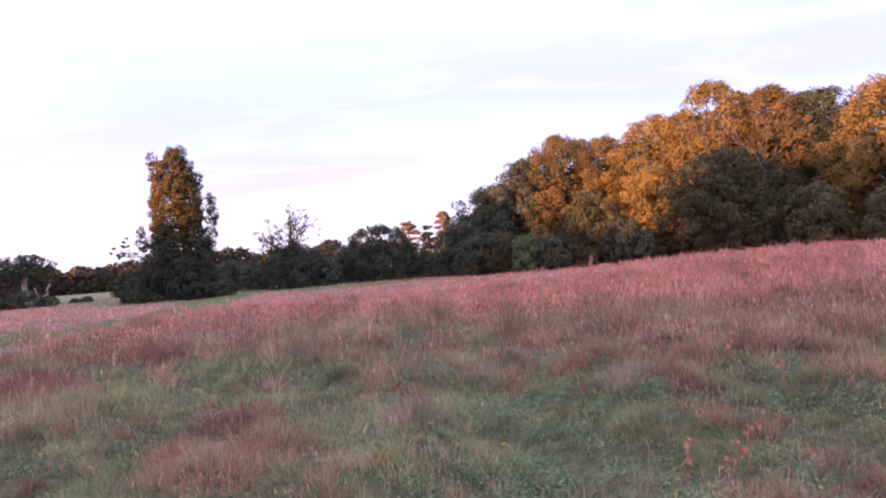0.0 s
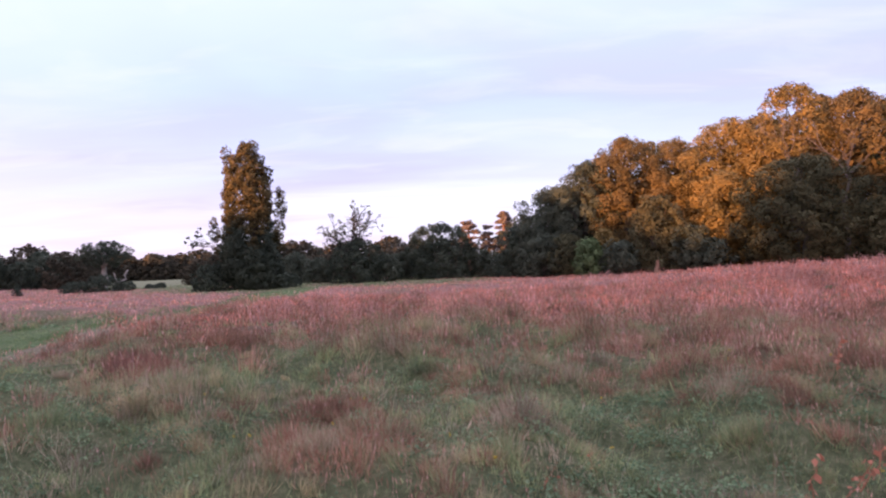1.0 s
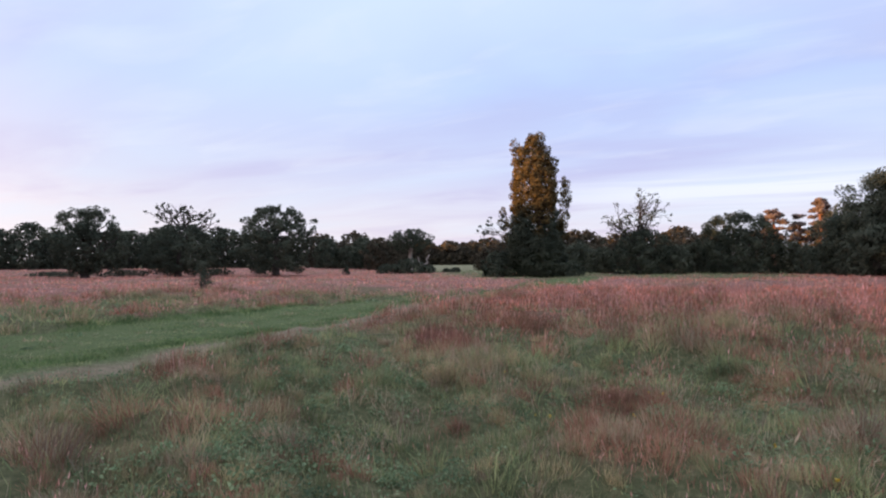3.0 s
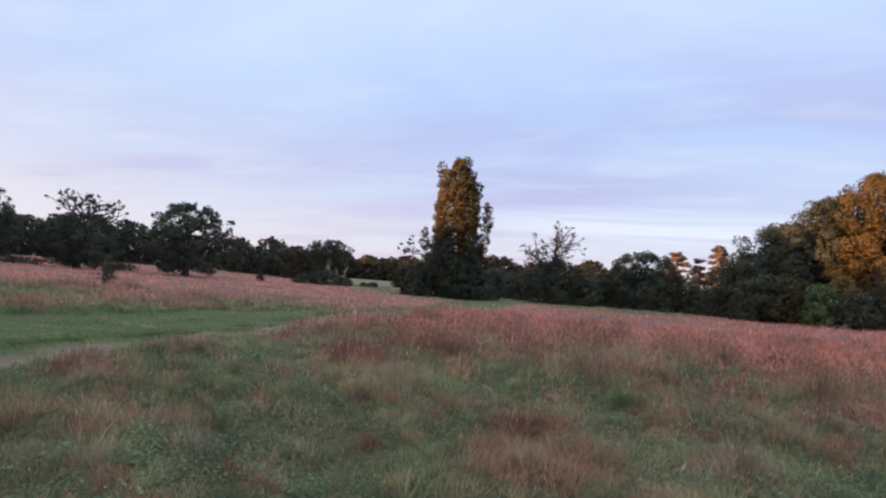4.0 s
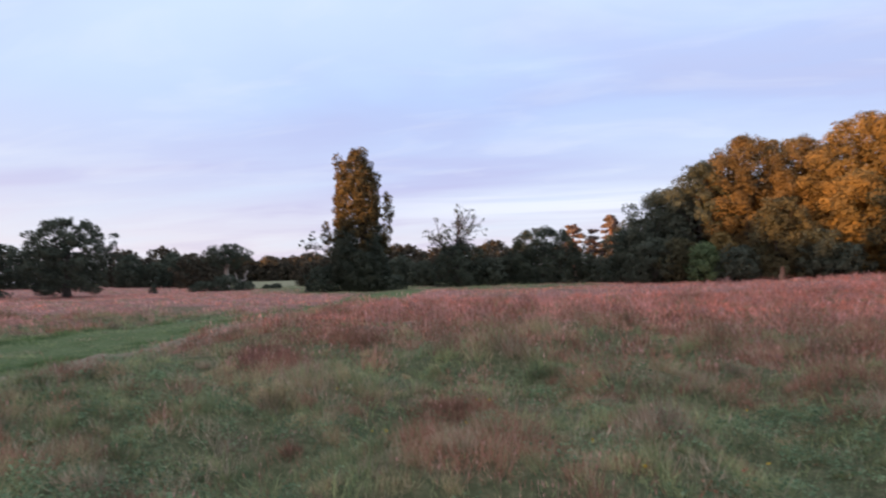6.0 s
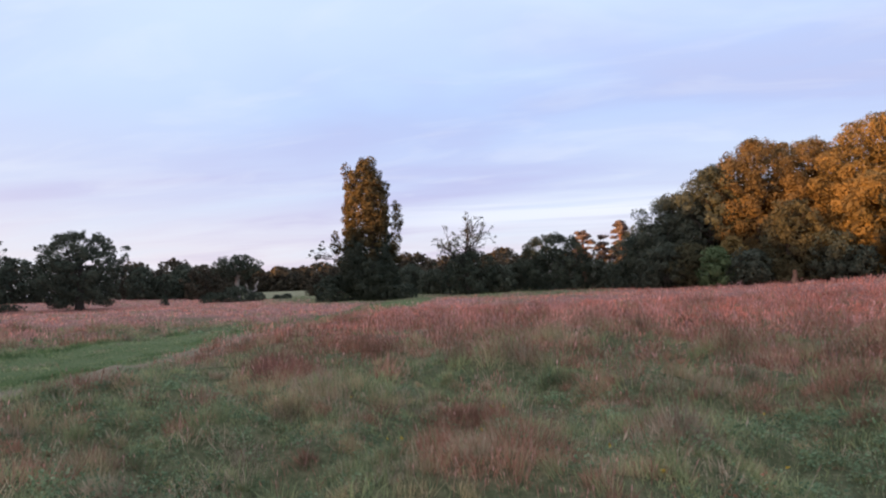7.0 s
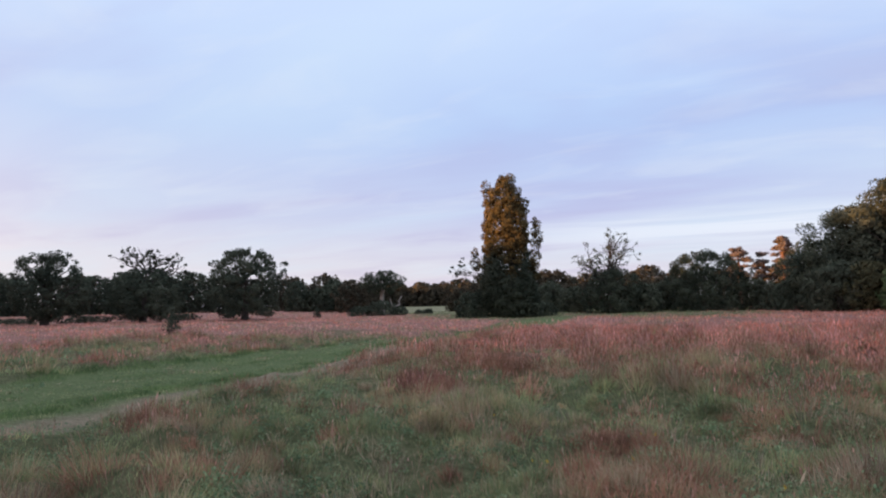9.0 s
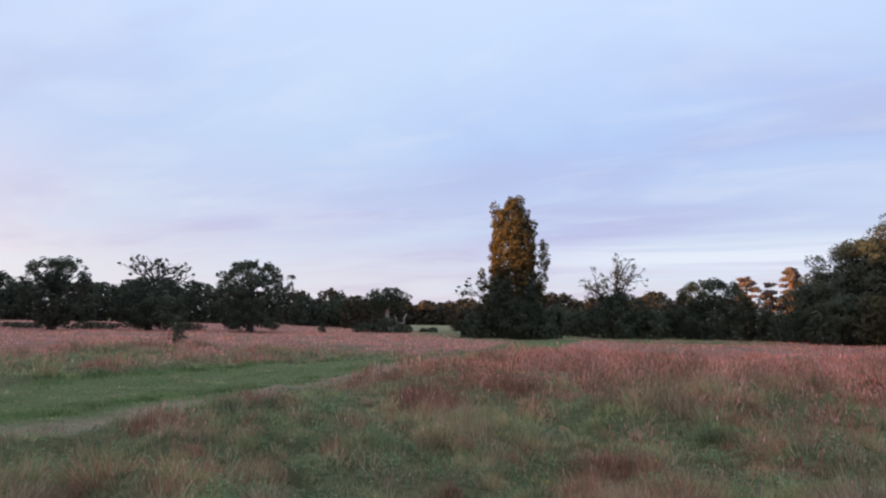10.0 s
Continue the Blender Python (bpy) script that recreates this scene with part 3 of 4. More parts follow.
# Sun and shade are put into leaf colour: warm ivy above, dark below.
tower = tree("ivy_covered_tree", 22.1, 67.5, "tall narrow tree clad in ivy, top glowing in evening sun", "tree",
             shell_mesh("crown", [c for c in TOWER if c[2] > 5.6 + 1.5 * math.sin(c[0] * 2.1 + c[1])], 0.17, 0.60, LEAF_IVY_SUNLIT, 11, 0.1, 5,
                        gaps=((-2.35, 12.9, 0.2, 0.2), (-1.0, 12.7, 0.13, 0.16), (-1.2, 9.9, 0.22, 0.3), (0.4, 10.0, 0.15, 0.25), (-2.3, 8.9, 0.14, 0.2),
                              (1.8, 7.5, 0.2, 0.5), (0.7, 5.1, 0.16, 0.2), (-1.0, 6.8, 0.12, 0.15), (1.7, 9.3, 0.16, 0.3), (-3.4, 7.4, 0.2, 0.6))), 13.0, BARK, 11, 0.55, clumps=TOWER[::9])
# Dark oak-leaf colour stands in for the shade on the lower ivy.
part("shaded_ivy", shell_mesh("shaded_ivy", [c for c in TOWER if c[2] <= 5.6 + 1.5 * math.sin(c[0] * 2.1 + c[1])], 0.17, 0.60, LEAF_OAK, 17, 0.1, 5,
                             gaps=((0.7, 5.1, 0.16, 0.2), (-1.0, 6.8, 0.12, 0.15))), tower, "lower ivy, shade put into its dark green leaves")
ends = []
part("bare_branch", arched_limbs("bare_branch", (-3.0, 0.4, 4.0), [(-5.6, 0.4, 4.9), (-5.0, -0.3, 4.4)], 0.07, BARK, 15, ends), tower, "thin half-bare side branch")
part("branch_leaves", crown_mesh("branch_leaves", [(*e, 0.24, 0.6) for e in ends[::3]], 0.15, 0.3, LEAF_OAK, 16, split=0), tower)
shrub("bush", 25.4, 69, "low dark bush at the foot of the ivy tree", 4.6, 2.8, LEAF_OAK, 12)
shrub("bush", 19.4, 66.5, "low dark bush at the foot of the ivy tree", 2.8, 1.5, LEAF_OAK, 13)

# ---- oaks on the left of the field ----
round_tree("oak_tree", 45.6, 84, "broad dark oak standing alone in the meadow", 10.4, 9.0, 0.7, LEAF_OAK, BARK, 21, 0.21, 0.6, 0.75, 0.42, 5.0, "field oaks", 0.8, knobs=26,
           gaps=((0.9, 5.4, 0.65, 0.36), (2.2, 5.8, 0.45, 0.28), (-0.5, 5.6, 0.25, 0.2), (0.9, 8.7, 0.4, 0.6)))
round_tree("oak_tree", 60.3, 82, "dark ragged oak at the meadow's edge", 7.4, 7.8, 0.8, LEAF_OAK, BARK, 22, 0.22, 0.55, 0.75, 0.34, 4.4, "field oaks", knobs=22, gaps=((1.6, 5.6, 0.5, 0.35), (-1.4, 6.6, 0.4, 0.3)))
deadl = round_tree("oak_tree", 53.5, 86, "dark oak with bare dead limbs above its crown", 9.4, 6.4, 0.6, LEAF_OAK, BARK, 23, 0.22, 0.55, 0.75, 0.36, 4.4, "field oaks", knobs=14)
ends = []
part("bare_crown", arched_limbs("bare_crown", (0, 0, 4.4), [(-2.4, 0.6, 7.6), (-1.5, -0.8, 8.0), (-0.1, 0.9, 7.9), (1.2, -0.6, 7.8), (2.4, 0.7, 7.3), (3.7, -0.5, 6.6), (4.5, 0.4, 6.0), (0.6, 1.2, 7.3)], 0.15, BARK, 24, ends), deadl, "bare dark dead limbs")
part("sparse_foliage", crown_mesh("sparse_foliage", [(*e, 0.26, 0.8) for e in ends[::4] if e[2] > 5.5], 0.2, 0.16, LEAF_OAK, 31, split=0), deadl)
round_tree("oak_tree", 33.7, 112, "small dark oak with a pale bleached trunk", 7.0, 7.6, 3.9, LEAF_OAK, BARK_PALE, 25, 0.24, 0.6, 0.7, 0.40, 5.6, "field oaks", knobs=12)
shrub("bush", 33.8, 88, "low dark bramble thicket in the meadow", 3.8, 2.1, LEAF_OAK, 26, group="brambles")
shrub("bush", 35.7, 89, "low dark bramble thicket in the meadow", 3.6, 1.4, LEAF_OAK, 27, group="brambles")
shrub("bush", 32.3, 90, "low dark bramble thicket in the meadow", 2.8, 1.2, LEAF_OAK, 28, group="brambles")
fallen = thing("fallen_branch", 33.2, 91, "pale bleached dead branch leaning out of brambles", "branch")
v, f = joined([tube(bent((0, 0, 0), (1.9, 0.2, 2.7), np.random.default_rng(3), 6, 0.08), np.linspace(0.17, 0.10, 6)),
               tube(bent((0.7, 0.1, 1.1), (0.2, 0.1, 2.4), np.random.default_rng(4), 5, 0.08), np.linspace(0.11, 0.06, 5))])
part("limb", mesh_from("limb", v, f, BARK_PALE), fallen)
shrub("sapling", 51.9, 35, "small dull green sapling among the red grass", 0.95, 1.5, LEAF_THICKET, 29, 0.08, 0.18, "shrub")
for k, (az, d, w, h) in enumerate([(30.4, 96, 1.3, 0.6), (29.6, 97, 1.6, 0.75), (57.5, 88, 5, 0.9), (62.5, 90, 5, 0.8), (50.5, 92, 4, 0.9), (39.5, 86, 1.0, 1.3)]):
    shrub("bush", az, d, "small dark bush in the grass", w, h, LEAF_OAK, 30 + k, 0.2, 0.6, group="small bushes")

# ---- trees between the tower and the wood ----
deadr = round_tree("half_dead_tree", 13.4, 82, "bushy tree with bare grey twigs above", 7.4, 5.6, -0.1, LEAF_OAK, BARK, 41, 0.22, 0.6, 0.8, 0.3, 3.0, skirt=0.8)
ends = []
part("bare_crown", twig_mesh("bare_crown", (-0.5, 0, 3.5), 3.6, 8, 0.15, BARK_DARK, 42, 1.05, 3, ends), deadr, "bare grey dead limbs")
part("sparse_foliage", crown_mesh("sparse_foliage", [(*e, 0.3, 0.9) for e in ends[::3]], 0.14, 0.05, LEAF_OAK, 44, split=0), deadr, "sparse dull last leaves")
round_tree("round_tree", 5.7, 90, "low dome-shaped dark green tree", 11.2, 7.7, -0.1, LEAF_OAK, BARK, 43, 0.22, 0.65, 0.85, 0.35, 3.0, skirt=0.9)
for k, (az, d, w, h) in enumerate([(10.6, 84, 4.5, 3.6), (16.6, 86, 4.5, 3.4), (9.2, 92, 4, 4.0), (1.6, 88, 4.5, 3.8), (0.0, 84, 4, 3.4), (18.6, 96, 5, 4.5)]):
    shrub("bush", az, d, "dark bush in the hedge line behind the field", w, h, LEAF_THICKET, 50 + k, 0.24, 0.65, group="hedge bushes")


def pine(az, dist, tall, seed):
    """A pine with a bare red trunk and flat plates of needles."""
    rng = np.random.default_rng(seed)
    plates = []
    for u, reach in ((0.58, 1.5), (0.68, 1.9), (0.80, 1.6), (0.90, 1.1), (0.96, 0.4)):
        for k in range(int(rng.integers(3, 5)) if reach > 1 else 2):
            a, r = k * 1.7 + rng.uniform(-0.6, 0.6) + u * 9, reach * rng.uniform(0.4, 1.05)
            plates.append((math.cos(a) * r, math.sin(a) * r, tall * u + rng.normal() * 0.32 - r * 0.1, rng.uniform(0.75, 1.25), 0.42))
    tree("pine_tree", az, dist, "pine with red trunk and layered sunlit crown", "tree", crown_mesh("crown", plates, 0.26, 0.42, LEAF_PINE, seed),
         tall * 0.93, BARK_PINE, seed, 0.24, "pines", plates)


pine(2.9, 118, 10.0, 61)
pine(-0.4, 112, 10.6, 62)
pine(1.1, 122, 8.4, 63)

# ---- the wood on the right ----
# Left-flank trees get darker leaf colours in place of the shade on them.
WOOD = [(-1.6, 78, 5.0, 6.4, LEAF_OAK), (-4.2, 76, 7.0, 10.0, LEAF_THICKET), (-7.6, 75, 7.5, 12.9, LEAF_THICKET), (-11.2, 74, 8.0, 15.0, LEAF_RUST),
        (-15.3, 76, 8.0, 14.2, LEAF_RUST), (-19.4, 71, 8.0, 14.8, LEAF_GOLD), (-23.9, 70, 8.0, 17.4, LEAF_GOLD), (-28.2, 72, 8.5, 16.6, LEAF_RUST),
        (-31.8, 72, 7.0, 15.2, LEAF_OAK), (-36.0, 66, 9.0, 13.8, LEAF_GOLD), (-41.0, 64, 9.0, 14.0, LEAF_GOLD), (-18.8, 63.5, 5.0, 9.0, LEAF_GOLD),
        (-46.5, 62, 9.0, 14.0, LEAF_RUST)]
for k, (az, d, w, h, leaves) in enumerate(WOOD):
    colour = {LEAF_GOLD: "sunlit golden", LEAF_RUST: "rust-brown", LEAF_OLIVE: "olive", LEAF_THICKET: "dull green", LEAF_OAK: "dark green"}[leaves]
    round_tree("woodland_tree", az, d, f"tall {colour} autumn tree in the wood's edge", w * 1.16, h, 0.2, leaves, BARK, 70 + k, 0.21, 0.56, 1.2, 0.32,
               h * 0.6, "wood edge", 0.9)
for k, (az, d, h) in enumerate([(-2.8, 84, 8.0), (-5.6, 83, 11.4), (-9.4, 81, 14.4), (-13.2, 82, 15.6), (-17.3, 79, 14.0), (-21.6, 79, 16.4), (-26.0, 79, 17.8), (-30.2, 81, 16.9), (-34.3, 76, 14.2)]):
    round_tree("woodland_tree", az, d, "tall leafy autumn tree standing deeper in the wood", 9.5, h, min(3.0, h * 0.2), LEAF_THICKET if az > -7 else LEAF_RUST, BARK, 190 + k, 0.30, 0.45, 1.1, 0.32, h * 0.6, "wood", 0.8)
for az, d, seed in ((-27.4, 67.4, 301), (-24.0, 66.4, 303)):
    limb = thing("bare_tree", az, d, "slender tree with bare pale limbs before the wood", "tree", "bare trees")
    ends = []
    part("trunk", mesh_from("trunk", *tube(bent((0, 0, -0.1), (0.3, 0, 8.5), np.random.default_rng(seed), 8, 0.03), np.linspace(0.2, 0.12, 8)), BARK_DEAD), limb)
    part("bare_crown", twig_mesh("bare_crown", (0.25, 0, 7.6), 3.2, 4, 0.11, BARK_DEAD, seed, 0.8, 2, ends), limb, "pale bare limbs")
    part("sparse_foliage", crown_mesh("sparse_foliage", [(*e, 0.45, 0.9) for e in ends[::2]], 0.24, 0.2, LEAF_RUST, seed, split=2), limb)
round_tree("holly_tree", -24.6, 61, "broad dark round tree before the wood", 10.8, 8.9, -0.1, LEAF_OLIVE, BARK, 91, 0.2, 0.6, 0.85, 0.3, 4.0, skirt=0.85)
round_tree("willow_tree", -13.4, 63, "feathery grey-green willow before the wood", 5.6, 7.2, -0.1, LEAF_GREY, BARK, 92, 0.17, 0.42, 0.7, 0.2, 4.0, skirt=0.95, droop=0.3)
for k, (az, d, w, h, leaves, tone) in enumerate([
        (-7.7, 63, 3.6, 3.6, LEAF_GREEN, "fresh green bush"), (-10.3, 62, 4.0, 3.2, LEAF_THICKET, "dark green bush"), (-3.6, 70, 5.5, 4.8, LEAF_THICKET, "dark green bush"),
        (-5.8, 68, 4.0, 4.6, LEAF_OLIVE, "olive bush"), (-16.0, 62, 4.5, 4.0, LEAF_THICKET, "dark green bush"), (-17.6, 60.5, 4.0, 2.8, LEAF_THICKET, "dark green bush"),
        # Gold leaves on the -9 bush stand in for a patch of sun.
        (-9.0, 66, 3.0, 4.8, LEAF_GOLD, "bush coloured sunlit gold"), (-31.0, 58, 5.5, 5.0, LEAF_GREY, "grey-brown bush"), (-36.0, 57, 5.0, 4.0, LEAF_GREY, "grey-brown bush"),
        (-41.0, 56, 5.0, 4.0, LEAF_OLIVE, "olive bush")]):
    shrub("bush", az, d, f"{tone} at the foot of the wood", w, h, leaves, 100 + k, 0.2, 0.65, group="wood edge bushes")
stump = thing("tree_stump", -13.2, 58, "short weathered reddish tree stump in the grass", "stump")
v, f = tube(bent((0, 0, -0.1), (0.1, 0, 1.25), np.random.default_rng(8), 6, 0.04), [0.3, 0.22, 0.19, 0.17, 0.15, 0.12], 10)
part("stem", mesh_from("stem", v, f, BARK_PINE), stump)

# ---- distant tree lines: a few crowns, each used again ----
FAR = []
for k in range(5):
    w, h = (8.5, 9.5, 10.0, 9.0, 10.5)[k], (8.2, 9.4, 8.8, 9.8, 9.2)[k]
    b = shell(w, h, -0.2, 130 + k, 1.0, 0.85)
    stem = trunk_mesh("trunk", h * 0.5, 0.3, [q[:3] for q in b[::30]], BARK, 130 + k)
    FAR.append((stem, shell_mesh("crown", b, 0.6, 0.62, LEAF_FAR, 130 + k, 0.0, 8)))
    FAR.append((stem, shell_mesh("crown", b, 0.6, 0.62, LEAF_OAK, 150 + k, 0.0, 8)))


FARTHER = [(FAR[2 * k][0], shell_mesh("crown", shell(10, 9.2, -0.2, 180 + k, 1.3, 0.9), 0.85, 0.7, LEAF_FAR, 180 + k, 0.0, 8)) for k in range(3)]


def far_tree(az, dist, scale, kind, turn):
    e = new("far_tree")
    x, y, z = spot(az, dist)
    e.matrix_world = pose(x, y, z - 0.2, 0, 0, turn) @ Matrix.Scale(scale, 4)
    tagged(e, "dark rounded tree in the distant tree line", "tree", "distant trees")
    stem, crown = FARTHER[kind % 3] if dist > 145 or az < -45 else FAR[kind]
    part("trunk", stem, e)
    part("crown", crown, e)


far_rng = np.random.default_rng(5)
for a, b, n, d, s in [(37.5, 76, 17, 138, 0.86), (38, 78, 11, 152, 0.98), (23, 38, 22, 235, 0.95), (24, 37.5, 15, 260, 1.15), (34.5, 38, 4, 135, 0.7), (24, 27.2, 4, 130, 0.6), (8, 24, 11, 150, 0.98), (-6, 9, 8, 128, 0.78), (8.5, 22, 7, 122, 0.66), (36, 41.5, 4, 128, 0.72), (-70, -49, 4, 64, 1.4), (-37, -9, 9, 92, 0.95)]:
    for az in np.linspace(a, b, n):
        far_tree(az + far_rng.uniform(-0.6, 0.6), d * far_rng.uniform(0.96, 1.05), s * far_rng.uniform(0.82, 1.12) * (0.84 if 37 < az < 43.5 else 1.0),
                 int(far_rng.integers(0, 5)) * 2 + (1 if (az > 36 and far_rng.random() < 0.75) else 0), far_rng.uniform(0, 360))
# the belt of trees towards the sun, which keeps the field in shade
BELT = [(FAR[2 * k][0], shell_mesh("crown", shell(11, 9.2, -0.2, 170 + k, 1.9, 0.95), 1.7, 1.0, LEAF_OAK, 170 + k)) for k in range(3)]
sx, sy = -math.sin(radians(SUN_AZ)), math.cos(radians(SUN_AZ))
for k in range(42):
    for row in (0, 1):
        q, far = -238 + k * 6.6 + row * 3.3, 70 + row * 5
        x, y = sx * far - sy * q, sy * far + sx * q
        tall = 1.22 if -28 < q < -22 else 0.98 if -22 < q < -16 else 1.6 if q < -74 else 1.5 if -65 < q < -53 else 1.9 if -47 < q < -38 else 1.5 if -32 < q < -27 else 1.85 if -14 < q < -2 else 1.4
        e = new("belt_tree")
        e.matrix_world = pose(x, y, -0.2, 0, 0, far_rng.uniform(0, 360)) @ Matrix.Diagonal((1.15, 1.15, tall * far_rng.uniform(0.96, 1.03), 1))
        tagged(e, "tall dense tree in the belt along the meadow", "tree", "tree belt")
        part("trunk", BELT[k % 3][0], e)
        part("crown", BELT[k % 3][1], e)


# ---- grasses ----
def scatter(r0, r1, per, rng, a0=-39, a1=67):
    """Places in a sector of the field, per square metre."""
    n = int(radians(a1 - a0) / 2 * (r1 * r1 - r0 * r0) * per)
    d = np.sqrt(rng.uniform(r0 * r0, r1 * r1, n))
    a = np.radians(rng.uniform(a0, a1, n))
    return -np.sin(a) * d, np.cos(a) * d


def blades(x, y, tall, wide, push, rng, fine=True):
    """Tapered bent blades, of two quads each, or one where they stand far off."""
    n = len(x)
    z = height(x, y) - 0.015
    a = rng.uniform(0, 2 * math.pi, n)
    side = np.stack([np.cos(a), np.sin(a), 0 * a], 1) * wide[:, None] * 0.5
    foot = np.stack([x, y, z], 1)
    over = np.concatenate([push * tall[:, None], np.zeros((n, 1))], 1)
    up = np.zeros((n, 3))
    up[:, 2] = tall
    tip = foot + up * (1 - 0.25 * (push ** 2).sum(1))[:, None] + over
    if not fine:
        return np.stack([foot - side, foot + side, tip + side * 0.3, tip - side * 0.3], 1).reshape(-1, 4, 3)
    mid = foot + up * 0.62 + over * 0.36
    one = np.stack([foot - side, foot + side, mid + side * 0.8, mid - side * 0.8], 1)
    two = np.stack([mid - side * 0.8, mid + side * 0.8, tip + side * 0.12, tip - side * 0.12], 1)
    return np.stack([one, two], 1).reshape(-1, 8, 3)


def heads(x, y, tall, size, rng):
    """A thin stalk with a loose pointed head of seeds, made of two crossed slips."""
    n = len(x)
    a, b = rng.uniform(0, 2 * math.pi, n), rng.uniform(0, 2 * math.pi, n)
    push = np.stack([np.cos(b), np.sin(b), 0 * b], 1) * (tall * rng.uniform(0.05, 0.5, n))[:, None]
    foot = np.stack([x, y, height(x, y)], 1)
    up = np.zeros((n, 3))
    up[:, 2] = tall
    top = foot + up + push
    neck = top - (top - foot) * (np.clip(size * 5 / tall, 0.2, 0.6))[:, None]
    out = []
    for turn in (0, math.pi / 2):
        s = np.stack([np.cos(a + turn), np.sin(a + turn), 0 * a], 1)
        w = s * size[:, None] * 0.5
        thin = s * np.minimum(size * 0.12, 0.008)[:, None]
        out.append(np.stack([foot - thin, foot + thin, neck + thin, neck - thin], 1))
        belly = neck + (top - neck) * 0.4
        out.append(np.stack([neck, belly + w, top, belly - w], 1))
    return np.concatenate([out[0], out[1], out[3]])


def stuff(name, quads, material, label, category):
    v = np.concatenate([q.reshape(-1, 3) for q in quads])
    tagged(new(name, mesh_from(name, v, np.arange(len(v)).reshape(-1, 4), material)), label, category, kind="stuff")


def around(x, y, each, rng):
    """Which clump each piece belongs to, for about that many pieces a clump."""
    return np.repeat(np.arange(len(x)), rng.integers(each // 2, each * 3 // 2, len(x)))


def grass_blades(rng):
    sets = {"green": [], "straw": [], "red": [], "brown": []}
    # tussocks a square metre, blades in each, heights, blade width, tussock size; loose blades a square metre
    for r0, r1, per, each, lo, hi, wide, spread, loose in [
            (3.0, 8, 6, 50, 0.06, 0.20, 0.007, 0.15, 330), (8, 16, 4.5, 36, 0.07, 0.24, 0.011, 0.20, 150),
            (16, 34, 2.4, 26, 0.08, 0.24, 0.022, 0.24, 22), (34, 92, 0.55, 14, 0.06, 0.17, 0.06, 0.5, 4), (92, 128, 0.25, 12, 0.06, 0.17, 0.11, 0.6, 1)]:
        cx, cy = scatter(r0, r1, per, rng)
        grow = rng.uniform(0.5, 1.4, len(cx)) * (0.6 + 0.8 * vnoise(cx, cy, 1.2, 6))
        tint = rng.random(len(cx))
        k = around(cx, cy, each, rng)
        off = rng.normal(size=(len(k), 2)) * spread * 0.5
        x, y = cx[k] + off[:, 0], cy[k] + off[:, 1]
        push = off / (np.linalg.norm(off, axis=1, keepdims=True) + 1e-6) * rng.uniform(0.15, 1.1, (len(k), 1)) + rng.normal(size=(len(k), 2)) * 0.2
        tall, own = rng.uniform(lo, hi, len(k)) * grow[k], tint[k]
        lx, ly = scatter(r0, r1, loose, rng)
        x, y = np.r_[x, lx], np.r_[y, ly]
        push = np.concatenate([push, rng.normal(size=(len(lx), 2)) * 0.5])
        tall, own = np.r_[tall, rng.uniform(lo, hi, len(lx)) * 0.55], np.r_[own, rng.random(len(lx))]
        mown = track(x, y)
        trod = worn(x, y)
        tall = tall * (1 - 0.66 * mown) * (1 - 0.9 * trod)
        w = wide * rng.uniform(0.6, 1.4, len(x))
        red, patch = redness(x, y), vnoise(x, y, 0.5, 5) * 0.65 + vnoise(x, y, 1.5, 7) * 0.35
        mixed = own * 0.6 + rng.random(len(x)) * 0.4
        isred = mixed < step(red, 0.3, 0.95) * 0.6
        isstraw = ~isred & (mixed > 1 - (0.16 + 0.5 * step(patch, 0.45, 0.75)) * (1 - 0.75 * mown) - 0.6 * trod - 0.4 * pale_lane(x, y))
        far = rng.random(len(x)) < step(np.hypot(x, y), 11, 25) * (0.45 + 0.55 * step(x, -7, 1)) + step(np.hypot(x, y), 26, 40)
        for key, m in (("red", isred & far), ("brown", isred & ~far), ("straw", isstraw), ("green", ~isred & ~isstraw)):
            sets[key].append(blades(x[m], y[m], tall[m], w[m] * (0.7 if key == "straw" else 1.0), push[m], rng, r1 < 20))
    for a0, a1, r0, r1 in ((-39, 67, 0.2, 3.0), (67, 321, 0.2, 12.0)):
        x, y = scatter(r0, r1, 70, rng, a0, a1)
        m = rng.random(len(x)) < 0.3
        for key, some in (("straw", m), ("green", ~m)):
            n = some.sum()
            sets[key].append(blades(x[some], y[some], rng.uniform(0.05, 0.2, n), np.full(n, 0.012), rng.normal(size=(n, 2)) * 0.5, rng, False))
    stuff("green_grass", sets["green"], GRASS_GREEN, "short green and olive grass of the rough meadow", "grass")
    stuff("straw_grass", sets["straw"], GRASS_STRAW, "dry pale straw-coloured grass blades", "grass")
    stuff("red_grass", sets["red"], GRASS_RED, "reddish-brown dry grass blades", "grass")
    stuff("brown_grass", sets["brown"], GRASS_RUST, "brown dry grass blades", "grass")


